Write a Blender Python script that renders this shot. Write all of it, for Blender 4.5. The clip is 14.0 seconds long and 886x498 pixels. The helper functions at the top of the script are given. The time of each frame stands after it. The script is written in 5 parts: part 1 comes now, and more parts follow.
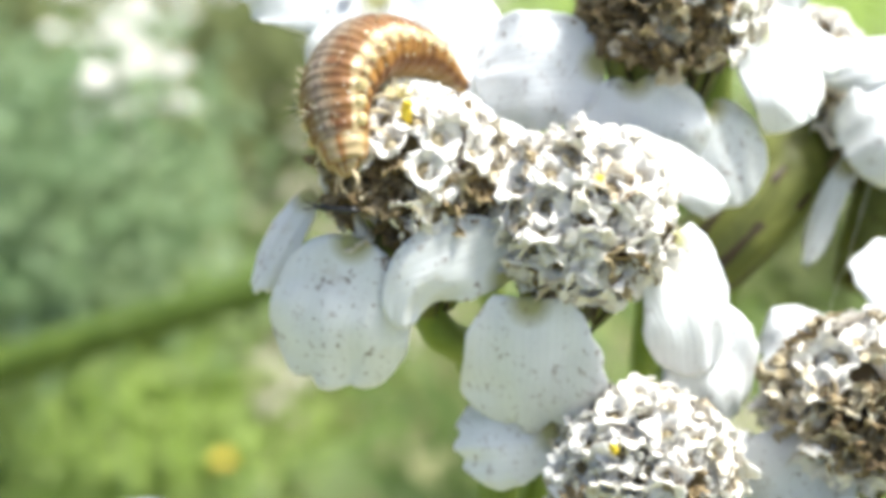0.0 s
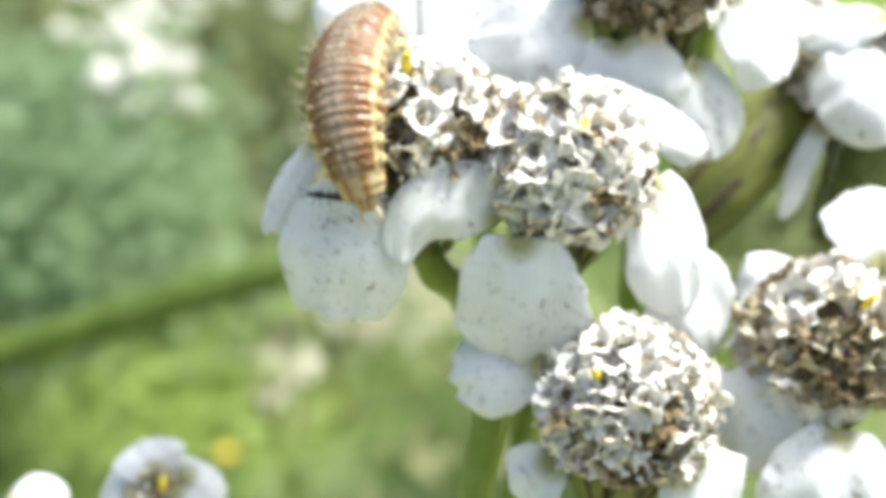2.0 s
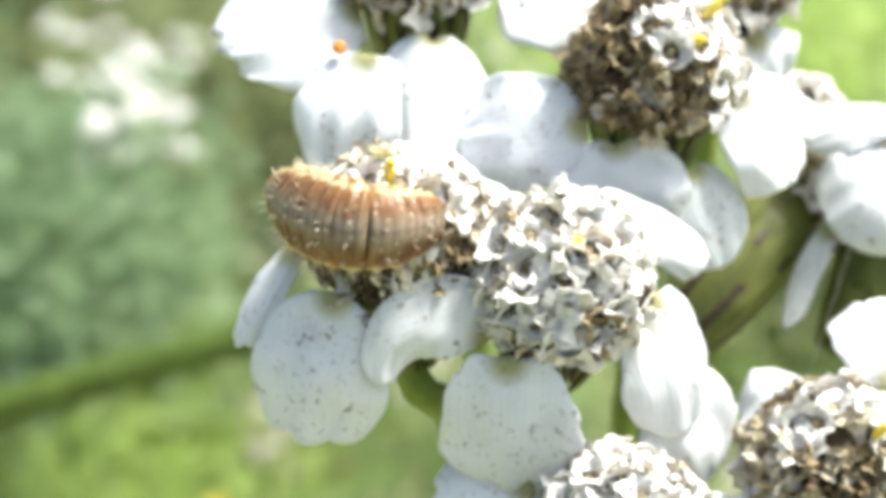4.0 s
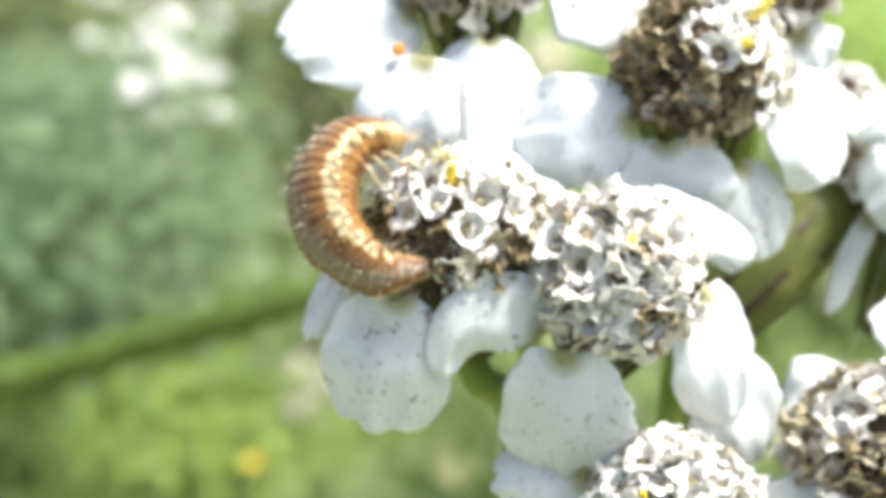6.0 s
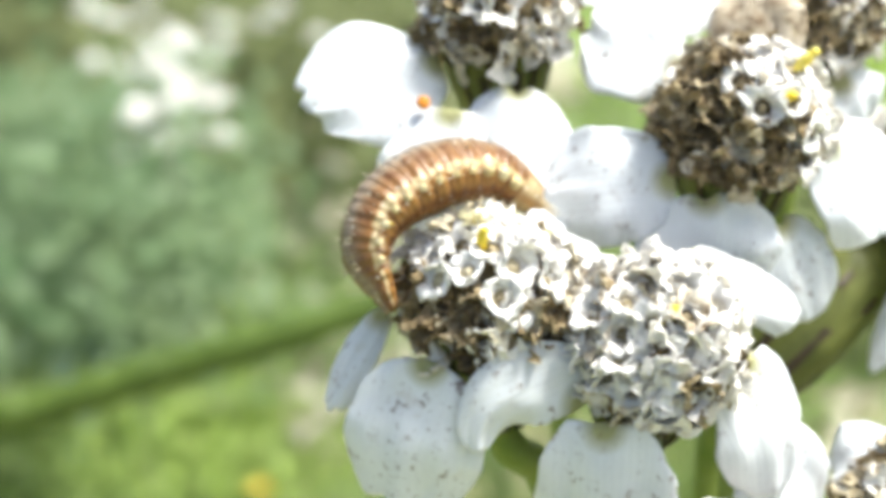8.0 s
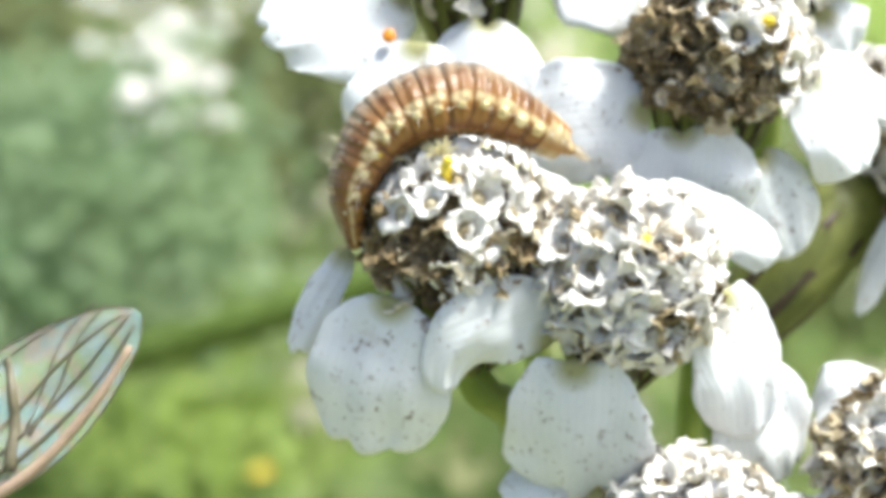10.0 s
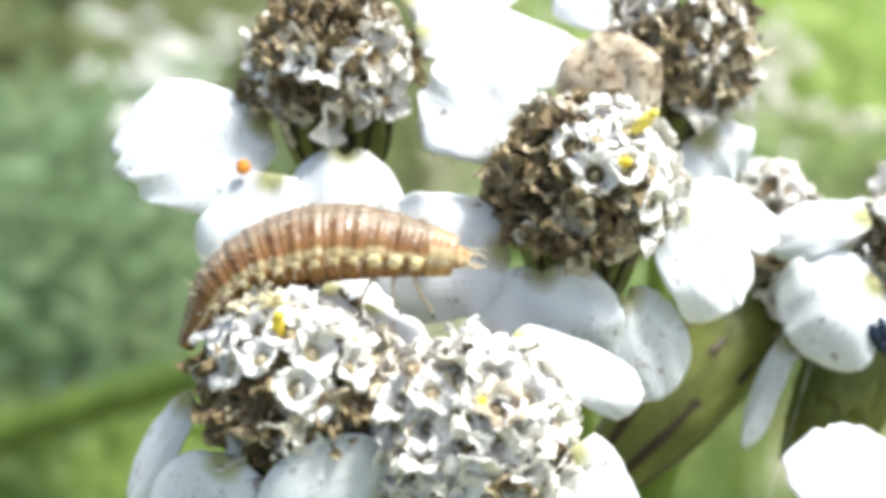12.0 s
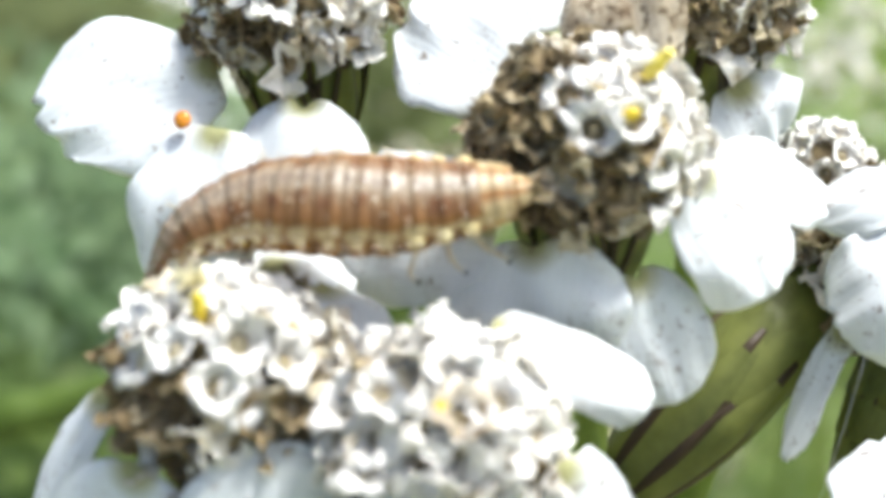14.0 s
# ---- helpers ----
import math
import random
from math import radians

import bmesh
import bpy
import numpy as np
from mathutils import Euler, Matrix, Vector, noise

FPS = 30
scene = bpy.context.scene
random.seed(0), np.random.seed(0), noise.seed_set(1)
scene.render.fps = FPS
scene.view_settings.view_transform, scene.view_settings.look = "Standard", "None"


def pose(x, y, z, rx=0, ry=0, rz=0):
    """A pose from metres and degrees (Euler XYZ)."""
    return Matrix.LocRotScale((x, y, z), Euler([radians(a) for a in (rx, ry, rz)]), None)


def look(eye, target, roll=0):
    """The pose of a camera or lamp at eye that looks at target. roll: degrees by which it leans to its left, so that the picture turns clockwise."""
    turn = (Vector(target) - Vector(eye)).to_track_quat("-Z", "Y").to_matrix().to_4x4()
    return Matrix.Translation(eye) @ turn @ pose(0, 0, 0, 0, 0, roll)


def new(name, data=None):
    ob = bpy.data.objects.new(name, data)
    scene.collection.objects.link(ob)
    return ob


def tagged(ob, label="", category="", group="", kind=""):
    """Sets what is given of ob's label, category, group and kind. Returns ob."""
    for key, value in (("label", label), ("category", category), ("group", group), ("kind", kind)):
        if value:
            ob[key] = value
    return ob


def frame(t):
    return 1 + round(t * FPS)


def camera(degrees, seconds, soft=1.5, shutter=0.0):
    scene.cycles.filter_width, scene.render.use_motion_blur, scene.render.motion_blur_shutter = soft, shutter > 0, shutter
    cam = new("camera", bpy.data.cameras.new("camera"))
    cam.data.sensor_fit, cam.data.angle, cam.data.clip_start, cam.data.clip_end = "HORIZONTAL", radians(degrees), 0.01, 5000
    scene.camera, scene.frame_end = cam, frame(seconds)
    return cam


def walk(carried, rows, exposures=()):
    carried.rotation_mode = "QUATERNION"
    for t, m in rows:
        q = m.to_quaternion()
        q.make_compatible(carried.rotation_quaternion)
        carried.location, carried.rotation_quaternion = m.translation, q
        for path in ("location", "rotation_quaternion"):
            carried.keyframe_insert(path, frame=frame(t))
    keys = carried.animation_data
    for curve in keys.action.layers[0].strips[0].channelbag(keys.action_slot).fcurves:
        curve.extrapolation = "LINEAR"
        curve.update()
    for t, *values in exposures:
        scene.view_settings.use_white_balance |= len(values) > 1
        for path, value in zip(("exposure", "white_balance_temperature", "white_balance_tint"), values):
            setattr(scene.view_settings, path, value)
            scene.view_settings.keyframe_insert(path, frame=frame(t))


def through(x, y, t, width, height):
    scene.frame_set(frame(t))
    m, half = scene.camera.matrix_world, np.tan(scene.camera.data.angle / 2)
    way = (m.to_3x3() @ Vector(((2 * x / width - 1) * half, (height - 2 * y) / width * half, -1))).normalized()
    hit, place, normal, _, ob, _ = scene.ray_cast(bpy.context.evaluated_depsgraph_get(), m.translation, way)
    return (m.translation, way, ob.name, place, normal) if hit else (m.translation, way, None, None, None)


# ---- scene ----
# ---- camera ----
cam = camera(34.0, 14.0, soft=5.0)
cam.data.dof.use_dof = True
cam.data.dof.focus_distance = 0.0318
cam.data.dof.aperture_fstop = 76.0
walk(cam, [
    (0, pose(-0.003000, -0.030489, 0.215079, 62.009, -0.002, -0.007)),
    (0.2, pose(-0.003371, -0.030653, 0.214288, 62.023, -0.011, -0.183)),
    (0.5, pose(-0.001659, -0.029728, 0.215303, 62.044, -0.024, -0.447)),
    (0.8, pose(-0.002292, -0.030068, 0.214560, 62.022, -0.287, -0.530)),
    (1, pose(-0.000883, -0.029830, 0.214939, 62.007, -0.462, -0.585)),
    (1.5, pose(-0.002371, -0.031392, 0.215311, 62.202, -0.479, 0.068)),
    (2, pose(-0.002820, -0.033543, 0.214911, 62.276, -0.186, 0.250)),
    (2.2, pose(-0.003538, -0.033779, 0.214547, 62.430, -0.113, 0.244)),
    (2.5, pose(-0.002669, -0.033480, 0.215229, 62.662, -0.004, 0.236)),
    (3, pose(-0.002527, -0.034133, 0.215011, 63.145, -0.099, 0.177)),
    (3.2, pose(-0.003738, -0.032903, 0.215401, 63.417, -0.263, 0.511)),
    (3.5, pose(-0.003044, -0.031511, 0.215136, 63.826, -0.512, 1.006)),
    (4, pose(-0.002552, -0.030696, 0.215476, 63.885, -0.883, 0.457)),
    (4.2, pose(-0.002852, -0.031218, 0.215799, 63.562, -0.398, 1.274)),
    (6.3, pose(-0.003335, -0.031937, 0.217935, 62.000, 0.040, 1.261)),
    (6.5, pose(-0.002952, -0.032183, 0.218478, 62.097, 0.383, 1.212)),
    (6.8, pose(-0.004340, -0.032307, 0.217829, 62.248, 0.425, 1.134)),
    (7, pose(-0.004053, -0.032006, 0.218117, 62.348, 0.452, 1.082)),
    (7.5, pose(-0.005640, -0.031988, 0.217799, 62.188, 0.277, 1.189)),
    (7.8, pose(-0.004807, -0.030510, 0.217565, 62.427, 0.272, 1.200)),
    (8, pose(-0.004030, -0.029524, 0.217409, 62.587, 0.268, 1.207)),
    (8.2, pose(-0.003617, -0.029337, 0.217078, 62.250, 0.220, 0.837)),
    (10.3, pose(-0.002859, -0.028968, 0.215703, 62.115, 0.897, 1.212)),
    (10.5, pose(-0.002121, -0.029176, 0.216079, 61.959, 0.981, 0.795)),
    (10.8, pose(-0.001603, -0.028765, 0.216046, 61.893, 1.289, 1.111)),
    (11, pose(-0.001299, -0.028256, 0.216464, 61.849, 1.494, 1.322)),
    (11.3, pose(-0.001251, -0.027478, 0.216834, 61.919, 1.448, 1.794)),
    (11.5, pose(-0.001118, -0.027291, 0.216454, 61.967, 1.417, 2.108)),
    (11.8, pose(-0.000376, -0.026786, 0.217019, 62.252, 1.257, 2.156)),
    (12, pose(0.000915, -0.026224, 0.217817, 62.441, 1.150, 2.187)),
    (12.2, pose(0.001229, -0.025312, 0.217869, 62.531, 1.316, 2.418)),
    (12.5, pose(0.000482, -0.024394, 0.217103, 62.666, 1.565, 2.765)),
    (13, pose(0.001242, -0.023551, 0.216681, 62.864, 1.580, 3.570)),
    (13.2, pose(0.001603, -0.023406, 0.216589, 62.472, 1.817, 3.920)),
    (13.5, pose(0.002655, -0.023277, 0.216285, 61.888, 2.173, 4.446)),
    (13.8, pose(0.002451, -0.022056, 0.215361, 61.766, 2.195, 5.006)),
    (14, pose(0.002832, -0.021117, 0.214980, 61.686, 2.210, 5.380)),
], exposures=[(0, 1.20, 5980, 5), (8.2, 1.18, 5960, 5), (10.3, 1.15, 5900, 5), (14, 0.98, 5780, 5)])

# ---- daylight ----
SUN_FROM = Vector((0.46, 0.20, 1.0)).normalized()
world = bpy.data.worlds.new("sky")
scene.world = world
world.use_nodes = True
wn = world.node_tree.nodes
sky = wn.new("ShaderNodeTexSky")
sky.sky_type = "NISHITA"
sky.sun_disc = False
sky.dust_density = 6.0
sky.ozone_density = 0.6
sky.sun_elevation = math.asin(SUN_FROM.z)
sky.sun_rotation = math.atan2(SUN_FROM.x, SUN_FROM.y)
wn["Background"].inputs[1].default_value = 0.122
world.node_tree.links.new(sky.outputs[0], wn["Background"].inputs[0])
sun = new("sun", bpy.data.lights.new("sun", "SUN"))
sun.data.energy = 3.9
sun.data.angle = radians(14)
sun.data.color = (1.0, 0.95, 0.88)
sun.matrix_world = look(SUN_FROM * 3, (0, 0, 0))

MM = 0.001
# The corymb's own frame, in millimetres: x across, y away, z up along its lean.
HEAD = pose(0, 0, 0.200, -28, 0, 0)
rng = random.Random(7)


# ---- materials ----
class Nodes:
    """A short hand for node materials."""

    def __init__(self, name):
        self.mat = bpy.data.materials.new(name)
        self.mat.use_nodes = True
        self.tree = self.mat.node_tree
        self.bsdf = self.tree.nodes["Principled BSDF"]
        self.out = self.tree.nodes["Material Output"]

    def node(self, kind, **values):
        n = self.tree.nodes.new("ShaderNode" + kind)
        for key, value in values.items():
            if key == "op":
                n.operation = value
            elif key == "blend":
                n.blend_type = value
            elif key == "bands":
                n.bands_direction = value
        return n

    def link(self, a, b):
        self.tree.links.new(a, b)

    def put(self, socket, value):
        if isinstance(value, (int, float)):
            socket.default_value = value
        elif isinstance(value, tuple):
            socket.default_value = (*value, 1) if len(value) == 3 and len(socket.default_value) == 4 else value
        else:
            self.link(value, socket)

    def math(self, op, a, b=0.0, c=0.0):
        n = self.node("Math", op=op)
        for s, v in zip(n.inputs, (a, b, c)):
            self.put(s, v)
        return n.outputs[0]

    def coords(self, spread=0.05):
        """Object coordinates, shifted at random from object to object."""
        tc, info = self.node("TexCoord"), self.node("ObjectInfo")
        n = self.node("VectorMath", op="ADD")
        self.link(tc.outputs["Object"], n.inputs[0])
        self.link(self.math("MULTIPLY", info.outputs["Random"], spread), n.inputs[1])
        return n.outputs[0]

    def plain(self):
        return self.node("TexCoord").outputs["Object"]

    def rand(self):
        return self.node("ObjectInfo").outputs["Random"]

    def island(self):
        return self.node("NewGeometry").outputs["Random Per Island"]

    def noise(self, vec, scale, detail=3.0, rough=0.55):
        n = self.node("TexNoise")
        self.link(vec, n.inputs["Vector"])
        n.inputs["Scale"].default_value, n.inputs["Detail"].default_value, n.inputs["Roughness"].default_value = scale, detail, rough
        return n.outputs["Fac"]

    def spots(self, vec, scale):
        n = self.node("TexVoronoi")
        self.link(vec, n.inputs["Vector"])
        n.inputs["Scale"].default_value = scale
        return n.outputs["Distance"]

    def span(self, value, a, b, lo=0.0, hi=1.0):
        n = self.node("MapRange")
        for s, v in zip(n.inputs, (value, a, b, lo, hi)):
            self.put(s, v)
        return n.outputs[0]

    def mix(self, fac, a, b, blend="MIX"):
        n = self.node("MixRGB", blend=blend)
        for s, v in zip(n.inputs, (fac, a, b)):
            self.put(s, v)
        return n.outputs[0]

    def ramp(self, value, *stops):
        n = self.node("ValToRGB")
        els = n.color_ramp.elements
        while len(els) < len(stops):
            els.new(0.5)
        for e, (p, c) in zip(els, stops):
            e.position, e.color = p, (*c, 1)
        self.put(n.inputs[0], value)
        return n.outputs[0]

    def axis(self, vec, k):
        n = self.node("SeparateXYZ")
        self.link(vec, n.inputs[0])
        return n.outputs[k]

    def bump(self, height, distance, strength=1.0):
        n = self.node("Bump")
        n.inputs["Strength"].default_value, n.inputs["Distance"].default_value = strength, distance
        self.link(height, n.inputs["Height"])
        self.link(n.outputs[0], self.bsdf.inputs["Normal"])
        return n.outputs[0]

    def finish(self, color, rough=0.6, through=0.0, tint=None, spec=0.3):
        self.put(self.bsdf.inputs["Base Color"], color)
        self.put(self.bsdf.inputs["Roughness"], rough)
        self.bsdf.inputs["Specular IOR Level"].default_value = spec
        if through:
            t, m = self.node("BsdfTranslucent"), self.node("MixShader")
            self.put(t.inputs[0], tint or color)
            m.inputs[0].default_value = through
            self.link(self.bsdf.outputs[0], m.inputs[1])
            self.link(t.outputs[0], m.inputs[2])
            self.link(m.outputs[0], self.out.inputs[0])
        return self.mat


def petal_material(name, aged):
    n = Nodes(name)
    v, raw = n.coords(), n.plain()
    mott = n.noise(v, 900, 4)
    white = n.mix(n.span(mott, 0.3, 0.7), (0.745, 0.75, 0.745), (0.835, 0.84, 0.83))
    # fine veins that run along the blade
    drift = n.math("ADD", n.math("MULTIPLY", n.math("SUBTRACT", n.noise(v, 300, 2), 0.5), 0.0009), n.math("MULTIPLY", n.math("SUBTRACT", n.noise(v, 2400, 2), 0.5), 0.00012))
    x = n.math("ADD", n.axis(raw, 0), drift)
    lines = n.math("SINE", n.math("MULTIPLY", x, 36000.0))
    col = n.mix(n.math("MULTIPLY", n.span(lines, 0.35, 1.0, 0.0, 0.16), n.span(n.noise(v, 480, 3), 0.35, 0.6)), white, (0.60, 0.63, 0.60))
    if aged:
        col = n.ramp(n.noise(v, 1500, 5, 0.65), (0.30, (0.22, 0.14, 0.075)), (0.46, (0.50, 0.41, 0.28)), (0.62, (0.70, 0.62, 0.48)))
        col = n.mix(n.span(n.noise(v, 4200, 3), 0.52, 0.62, 0.0, 0.8), col, (0.13, 0.09, 0.05))
    px, py = n.axis(raw, 0), n.math("SUBTRACT", n.axis(raw, 1), 0.0001)
    base = n.span(n.math("SQRT", n.math("ADD", n.math("MULTIPLY", px, px), n.math("MULTIPLY", py, py))), 0.00022, 0.00062, 1.0, 0.0)
    col = n.mix(n.math("MULTIPLY", base, 0.85), col, (0.36, 0.34, 0.09))
    # dirt: dots, small smears, a few pale tan stains
    speck = n.math("MULTIPLY", n.span(n.noise(v, 3000, 4, 0.65), 0.595, 0.68), n.span(n.noise(v, 620, 3), 0.42, 0.56))
    col = n.mix(n.math("MULTIPLY", speck, 0.8), col, (0.19, 0.125, 0.075))
    fine = n.math("MULTIPLY", n.span(n.noise(v, 7500, 2, 0.5), 0.63, 0.70), n.span(n.noise(v, 500, 3), 0.44, 0.58))
    col = n.mix(n.math("MULTIPLY", fine, 0.7), col, (0.21, 0.15, 0.10))
    blot = n.span(n.noise(v, 700, 5, 0.75), 0.62, 0.76, 0.0, 0.55)
    col = n.mix(blot, col, (0.55, 0.47, 0.35))
    n.bump(n.math("ADD", n.math("MULTIPLY", lines, 0.10), n.math("MULTIPLY", mott, 1.2)), 0.00003, 0.8)
    return n.finish(col, 0.7, 0.30, spec=0.16)


def floret_material(name, tones, through=0.15, rough=0.65):
    n = Nodes(name)
    v = n.coords()
    f = n.math("ADD", n.math("MULTIPLY", n.noise(v, 3200, 4, 0.7), 0.7), n.math("MULTIPLY", n.rand(), 0.3))
    col = n.ramp(f, *tones)
    n.bump(n.noise(v, 6000, 3), 0.00003, 0.7)
    return n.finish(col, rough, through)


def green_material(name, a, b, scale, through=0.2):
    n = Nodes(name)
    v = n.coords()
    col = n.mix(n.span(n.noise(v, scale, 4, 0.6), 0.3, 0.7), a, b)
    n.bump(n.noise(v, scale * 3, 3), 0.00004, 0.6)
    return n.finish(col, 0.5, through)


PETAL = petal_material("white_ray_petal", False)
PETAL_OLD = petal_material("withered_ray_petal", True)
WHITE = floret_material("white_floret", ((0.15, (0.56, 0.52, 0.44)), (0.36, (0.80, 0.76, 0.685)), (0.8, (0.86, 0.83, 0.77))), 0.24)
TAN = floret_material("floret_throat", ((0.25, (0.21, 0.155, 0.08)), (0.5, (0.42, 0.345, 0.20)), (0.75, (0.60, 0.53, 0.35))))
BROWN = floret_material("withered_floret", ((0.26, (0.065, 0.046, 0.022)), (0.42, (0.18, 0.128, 0.06)), (0.55, (0.32, 0.24, 0.125)), (0.68, (0.62, 0.54, 0.38))))
SHED = floret_material("shrivelled_lobe", ((0.28, (0.10, 0.072, 0.04)), (0.42, (0.31, 0.24, 0.13)), (0.58, (0.59, 0.52, 0.36)), (0.75, (0.76, 0.72, 0.60))))
FADED = floret_material("faded_lobe", ((0.26, (0.22, 0.15, 0.08)), (0.40, (0.60, 0.52, 0.38)), (0.50, (0.78, 0.74, 0.65)), (0.75, (0.85, 0.825, 0.775))), 0.2)
DUN = floret_material("dun_lobe", ((0.28, (0.055, 0.038, 0.018)), (0.46, (0.20, 0.14, 0.065)), (0.62, (0.42, 0.33, 0.18)), (0.78, (0.60, 0.52, 0.36))))
CORE = floret_material("receptacle", ((0.3, (0.09, 0.066, 0.03)), (0.6, (0.22, 0.165, 0.08)), (0.8, (0.32, 0.26, 0.13))), 0.0)
POLLEN = floret_material("yellow_anther", ((0.2, (0.62, 0.42, 0.02)), (0.5, (0.80, 0.64, 0.06)), (0.8, (0.85, 0.78, 0.30))), 0.2)
PALE_POLLEN = floret_material("pale_stigma", ((0.2, (0.62, 0.54, 0.26)), (0.5, (0.76, 0.70, 0.42)), (0.8, (0.82, 0.78, 0.58))), 0.3)
STEM = green_material("green_stem", (0.20, 0.28, 0.045), (0.34, 0.40, 0.10), 700, 0.3)
BRACT = green_material("bract_green", (0.08, 0.09, 0.017), (0.175, 0.185, 0.042), 1100, 0.12)
BRACT_RIM = green_material("bract_margin", (0.025, 0.016, 0.008), (0.065, 0.042, 0.02), 1500, 0.1)
SILK = green_material("silk", (0.7, 0.7, 0.7), (0.8, 0.8, 0.8), 500, 0.3)


def larva_material(name, front):
    """Bands round the body by the angle from its back: mauve-brown stripes, cream side row, amber bulges, pale belly."""
    n = Nodes(name)
    raw, v = n.plain(), n.coords(0.01)
    x, y, z = (n.axis(raw, k) for k in range(3))
    ang = n.math("DIVIDE", n.math("ABSOLUTE", n.math("ARCTAN2", x, z)), math.pi)
    ang = n.math("ADD", ang, n.math("MULTIPLY", n.math("SUBTRACT", n.noise(v, 1700, 3), 0.5), 0.12))
    if front:
        # the fore end: cream, with a rust line along each side of the back
        col = n.ramp(ang, (0.02, (0.48, 0.37, 0.22)), (0.09, (0.46, 0.34, 0.18)), (0.13, (0.32, 0.15, 0.05)), (0.18, (0.34, 0.17, 0.055)), (0.24, (0.50, 0.37, 0.19)),
                     (0.42, (0.54, 0.42, 0.22)), (0.54, (0.44, 0.24, 0.07)), (0.66, (0.54, 0.40, 0.18)), (0.85, (0.60, 0.48, 0.24)))
    else:
        band = n.ramp(ang, (0.01, (0.22, 0.16, 0.11)), (0.05, (0.30, 0.23, 0.155)), (0.14, (0.26, 0.17, 0.092)), (0.22, (0.235, 0.12, 0.044)), (0.33, (0.26, 0.118, 0.03)),
                      (0.46, (0.34, 0.165, 0.04)), (0.56, (0.36, 0.18, 0.045)), (0.63, (0.20, 0.075, 0.02)), (0.70, (0.30, 0.15, 0.042)), (0.85, (0.42, 0.28, 0.11)))
        # pale rings, two or three to a segment, broken and uneven
        wob = n.math("MULTIPLY", n.noise(v, 1500, 3), 6.0)
        ring = n.math("SINE", n.math("ADD", n.math("MULTIPLY", y, 21500.0), wob))
        pale = n.math("MULTIPLY", n.span(ring, 0.1, 1.0, 0.0, 0.28), n.math("MULTIPLY", n.span(ang, 0.32, 0.11), n.span(n.noise(v, 1100, 3), 0.38, 0.60, 0.1, 1.0)))
        band = n.mix(pale, band, (0.62, 0.51, 0.35))
        # a rust patch each side of the back on every segment
        far = n.math("ADD", n.math("ABSOLUTE", y), n.math("MULTIPLY", n.math("SUBTRACT", n.noise(v, 2400, 3), 0.5), 0.00034))
        patch = n.math("MULTIPLY", n.math("MULTIPLY", n.span(ang, 0.08, 0.15), n.span(ang, 0.33, 0.25)), n.span(far, 0.00025, 0.00015))
        band = n.mix(n.math("MULTIPLY", patch, n.span(n.noise(v, 1300, 3, 0.6), 0.44, 0.58, 0.0, 0.95)), band, (0.17, 0.075, 0.028))
        # dark creases between the amber side bulges
        crease = n.math("MULTIPLY", n.math("MULTIPLY", n.span(ang, 0.42, 0.48), n.span(ang, 0.70, 0.64)), n.span(far, 0.00013, 0.00021))
        band = n.mix(n.math("MULTIPLY", crease, 0.8), band, (0.13, 0.055, 0.02))
        # a cream blotch on each side of every segment
        blotch = n.math("MULTIPLY", n.math("MULTIPLY", n.span(ang, 0.33, 0.37), n.span(ang, 0.44, 0.40)), n.span(far, 0.00030, 0.00017))
        col = n.mix(n.math("MULTIPLY", blotch, 0.65), band, (0.80, 0.68, 0.38))
    col = n.mix(n.span(n.noise(v, 4600, 3), 0.57, 0.70, 0.0, 0.4), col, (0.16, 0.05, 0.02))
    col = n.mix(n.span(n.spots(v, 3300), 0.09, 0.20, 0.75, 0.0), col, (0.80, 0.72, 0.56))
    wave = n.math("SINE", n.math("MULTIPLY", y, 21500.0))
    n.bump(n.math("ADD", n.noise(v, 5000, 3), n.math("MULTIPLY", wave, 0.4)), 0.00005, 0.8)
    return n.finish(col, 0.34, 0.24, spec=0.4)


SKIN = larva_material("larva_skin", False)
FORE_SKIN = larva_material("larva_fore_skin", True)
CREAM = floret_material("larva_tubercle", ((0.2, (0.58, 0.45, 0.19)), (0.5, (0.74, 0.63, 0.33)), (0.8, (0.80, 0.72, 0.46))), 0.25, 0.4)
AMBER = floret_material("larva_leg", ((0.2, (0.60, 0.48, 0.28)), (0.5, (0.74, 0.64, 0.44)), (0.8, (0.82, 0.75, 0.58))), 0.45, 0.4)
HAIR = floret_material("larva_bristle", ((0.2, (0.62, 0.52, 0.36)), (0.8, (0.80, 0.74, 0.60))), 0.4, 0.4)
DARK = floret_material("dark_chitin", ((0.2, (0.012, 0.012, 0.014)), (0.8, (0.05, 0.045, 0.04))), 0.0, 0.25)
BLUE_BLACK = floret_material("glossy_beetle", ((0.2, (0.006, 0.009, 0.02)), (0.8, (0.02, 0.03, 0.05))), 0.0, 0.12)
ORANGE = floret_material("orange_drop", ((0.2, (0.50, 0.14, 0.01)), (0.8, (0.75, 0.32, 0.03))), 0.2, 0.25)


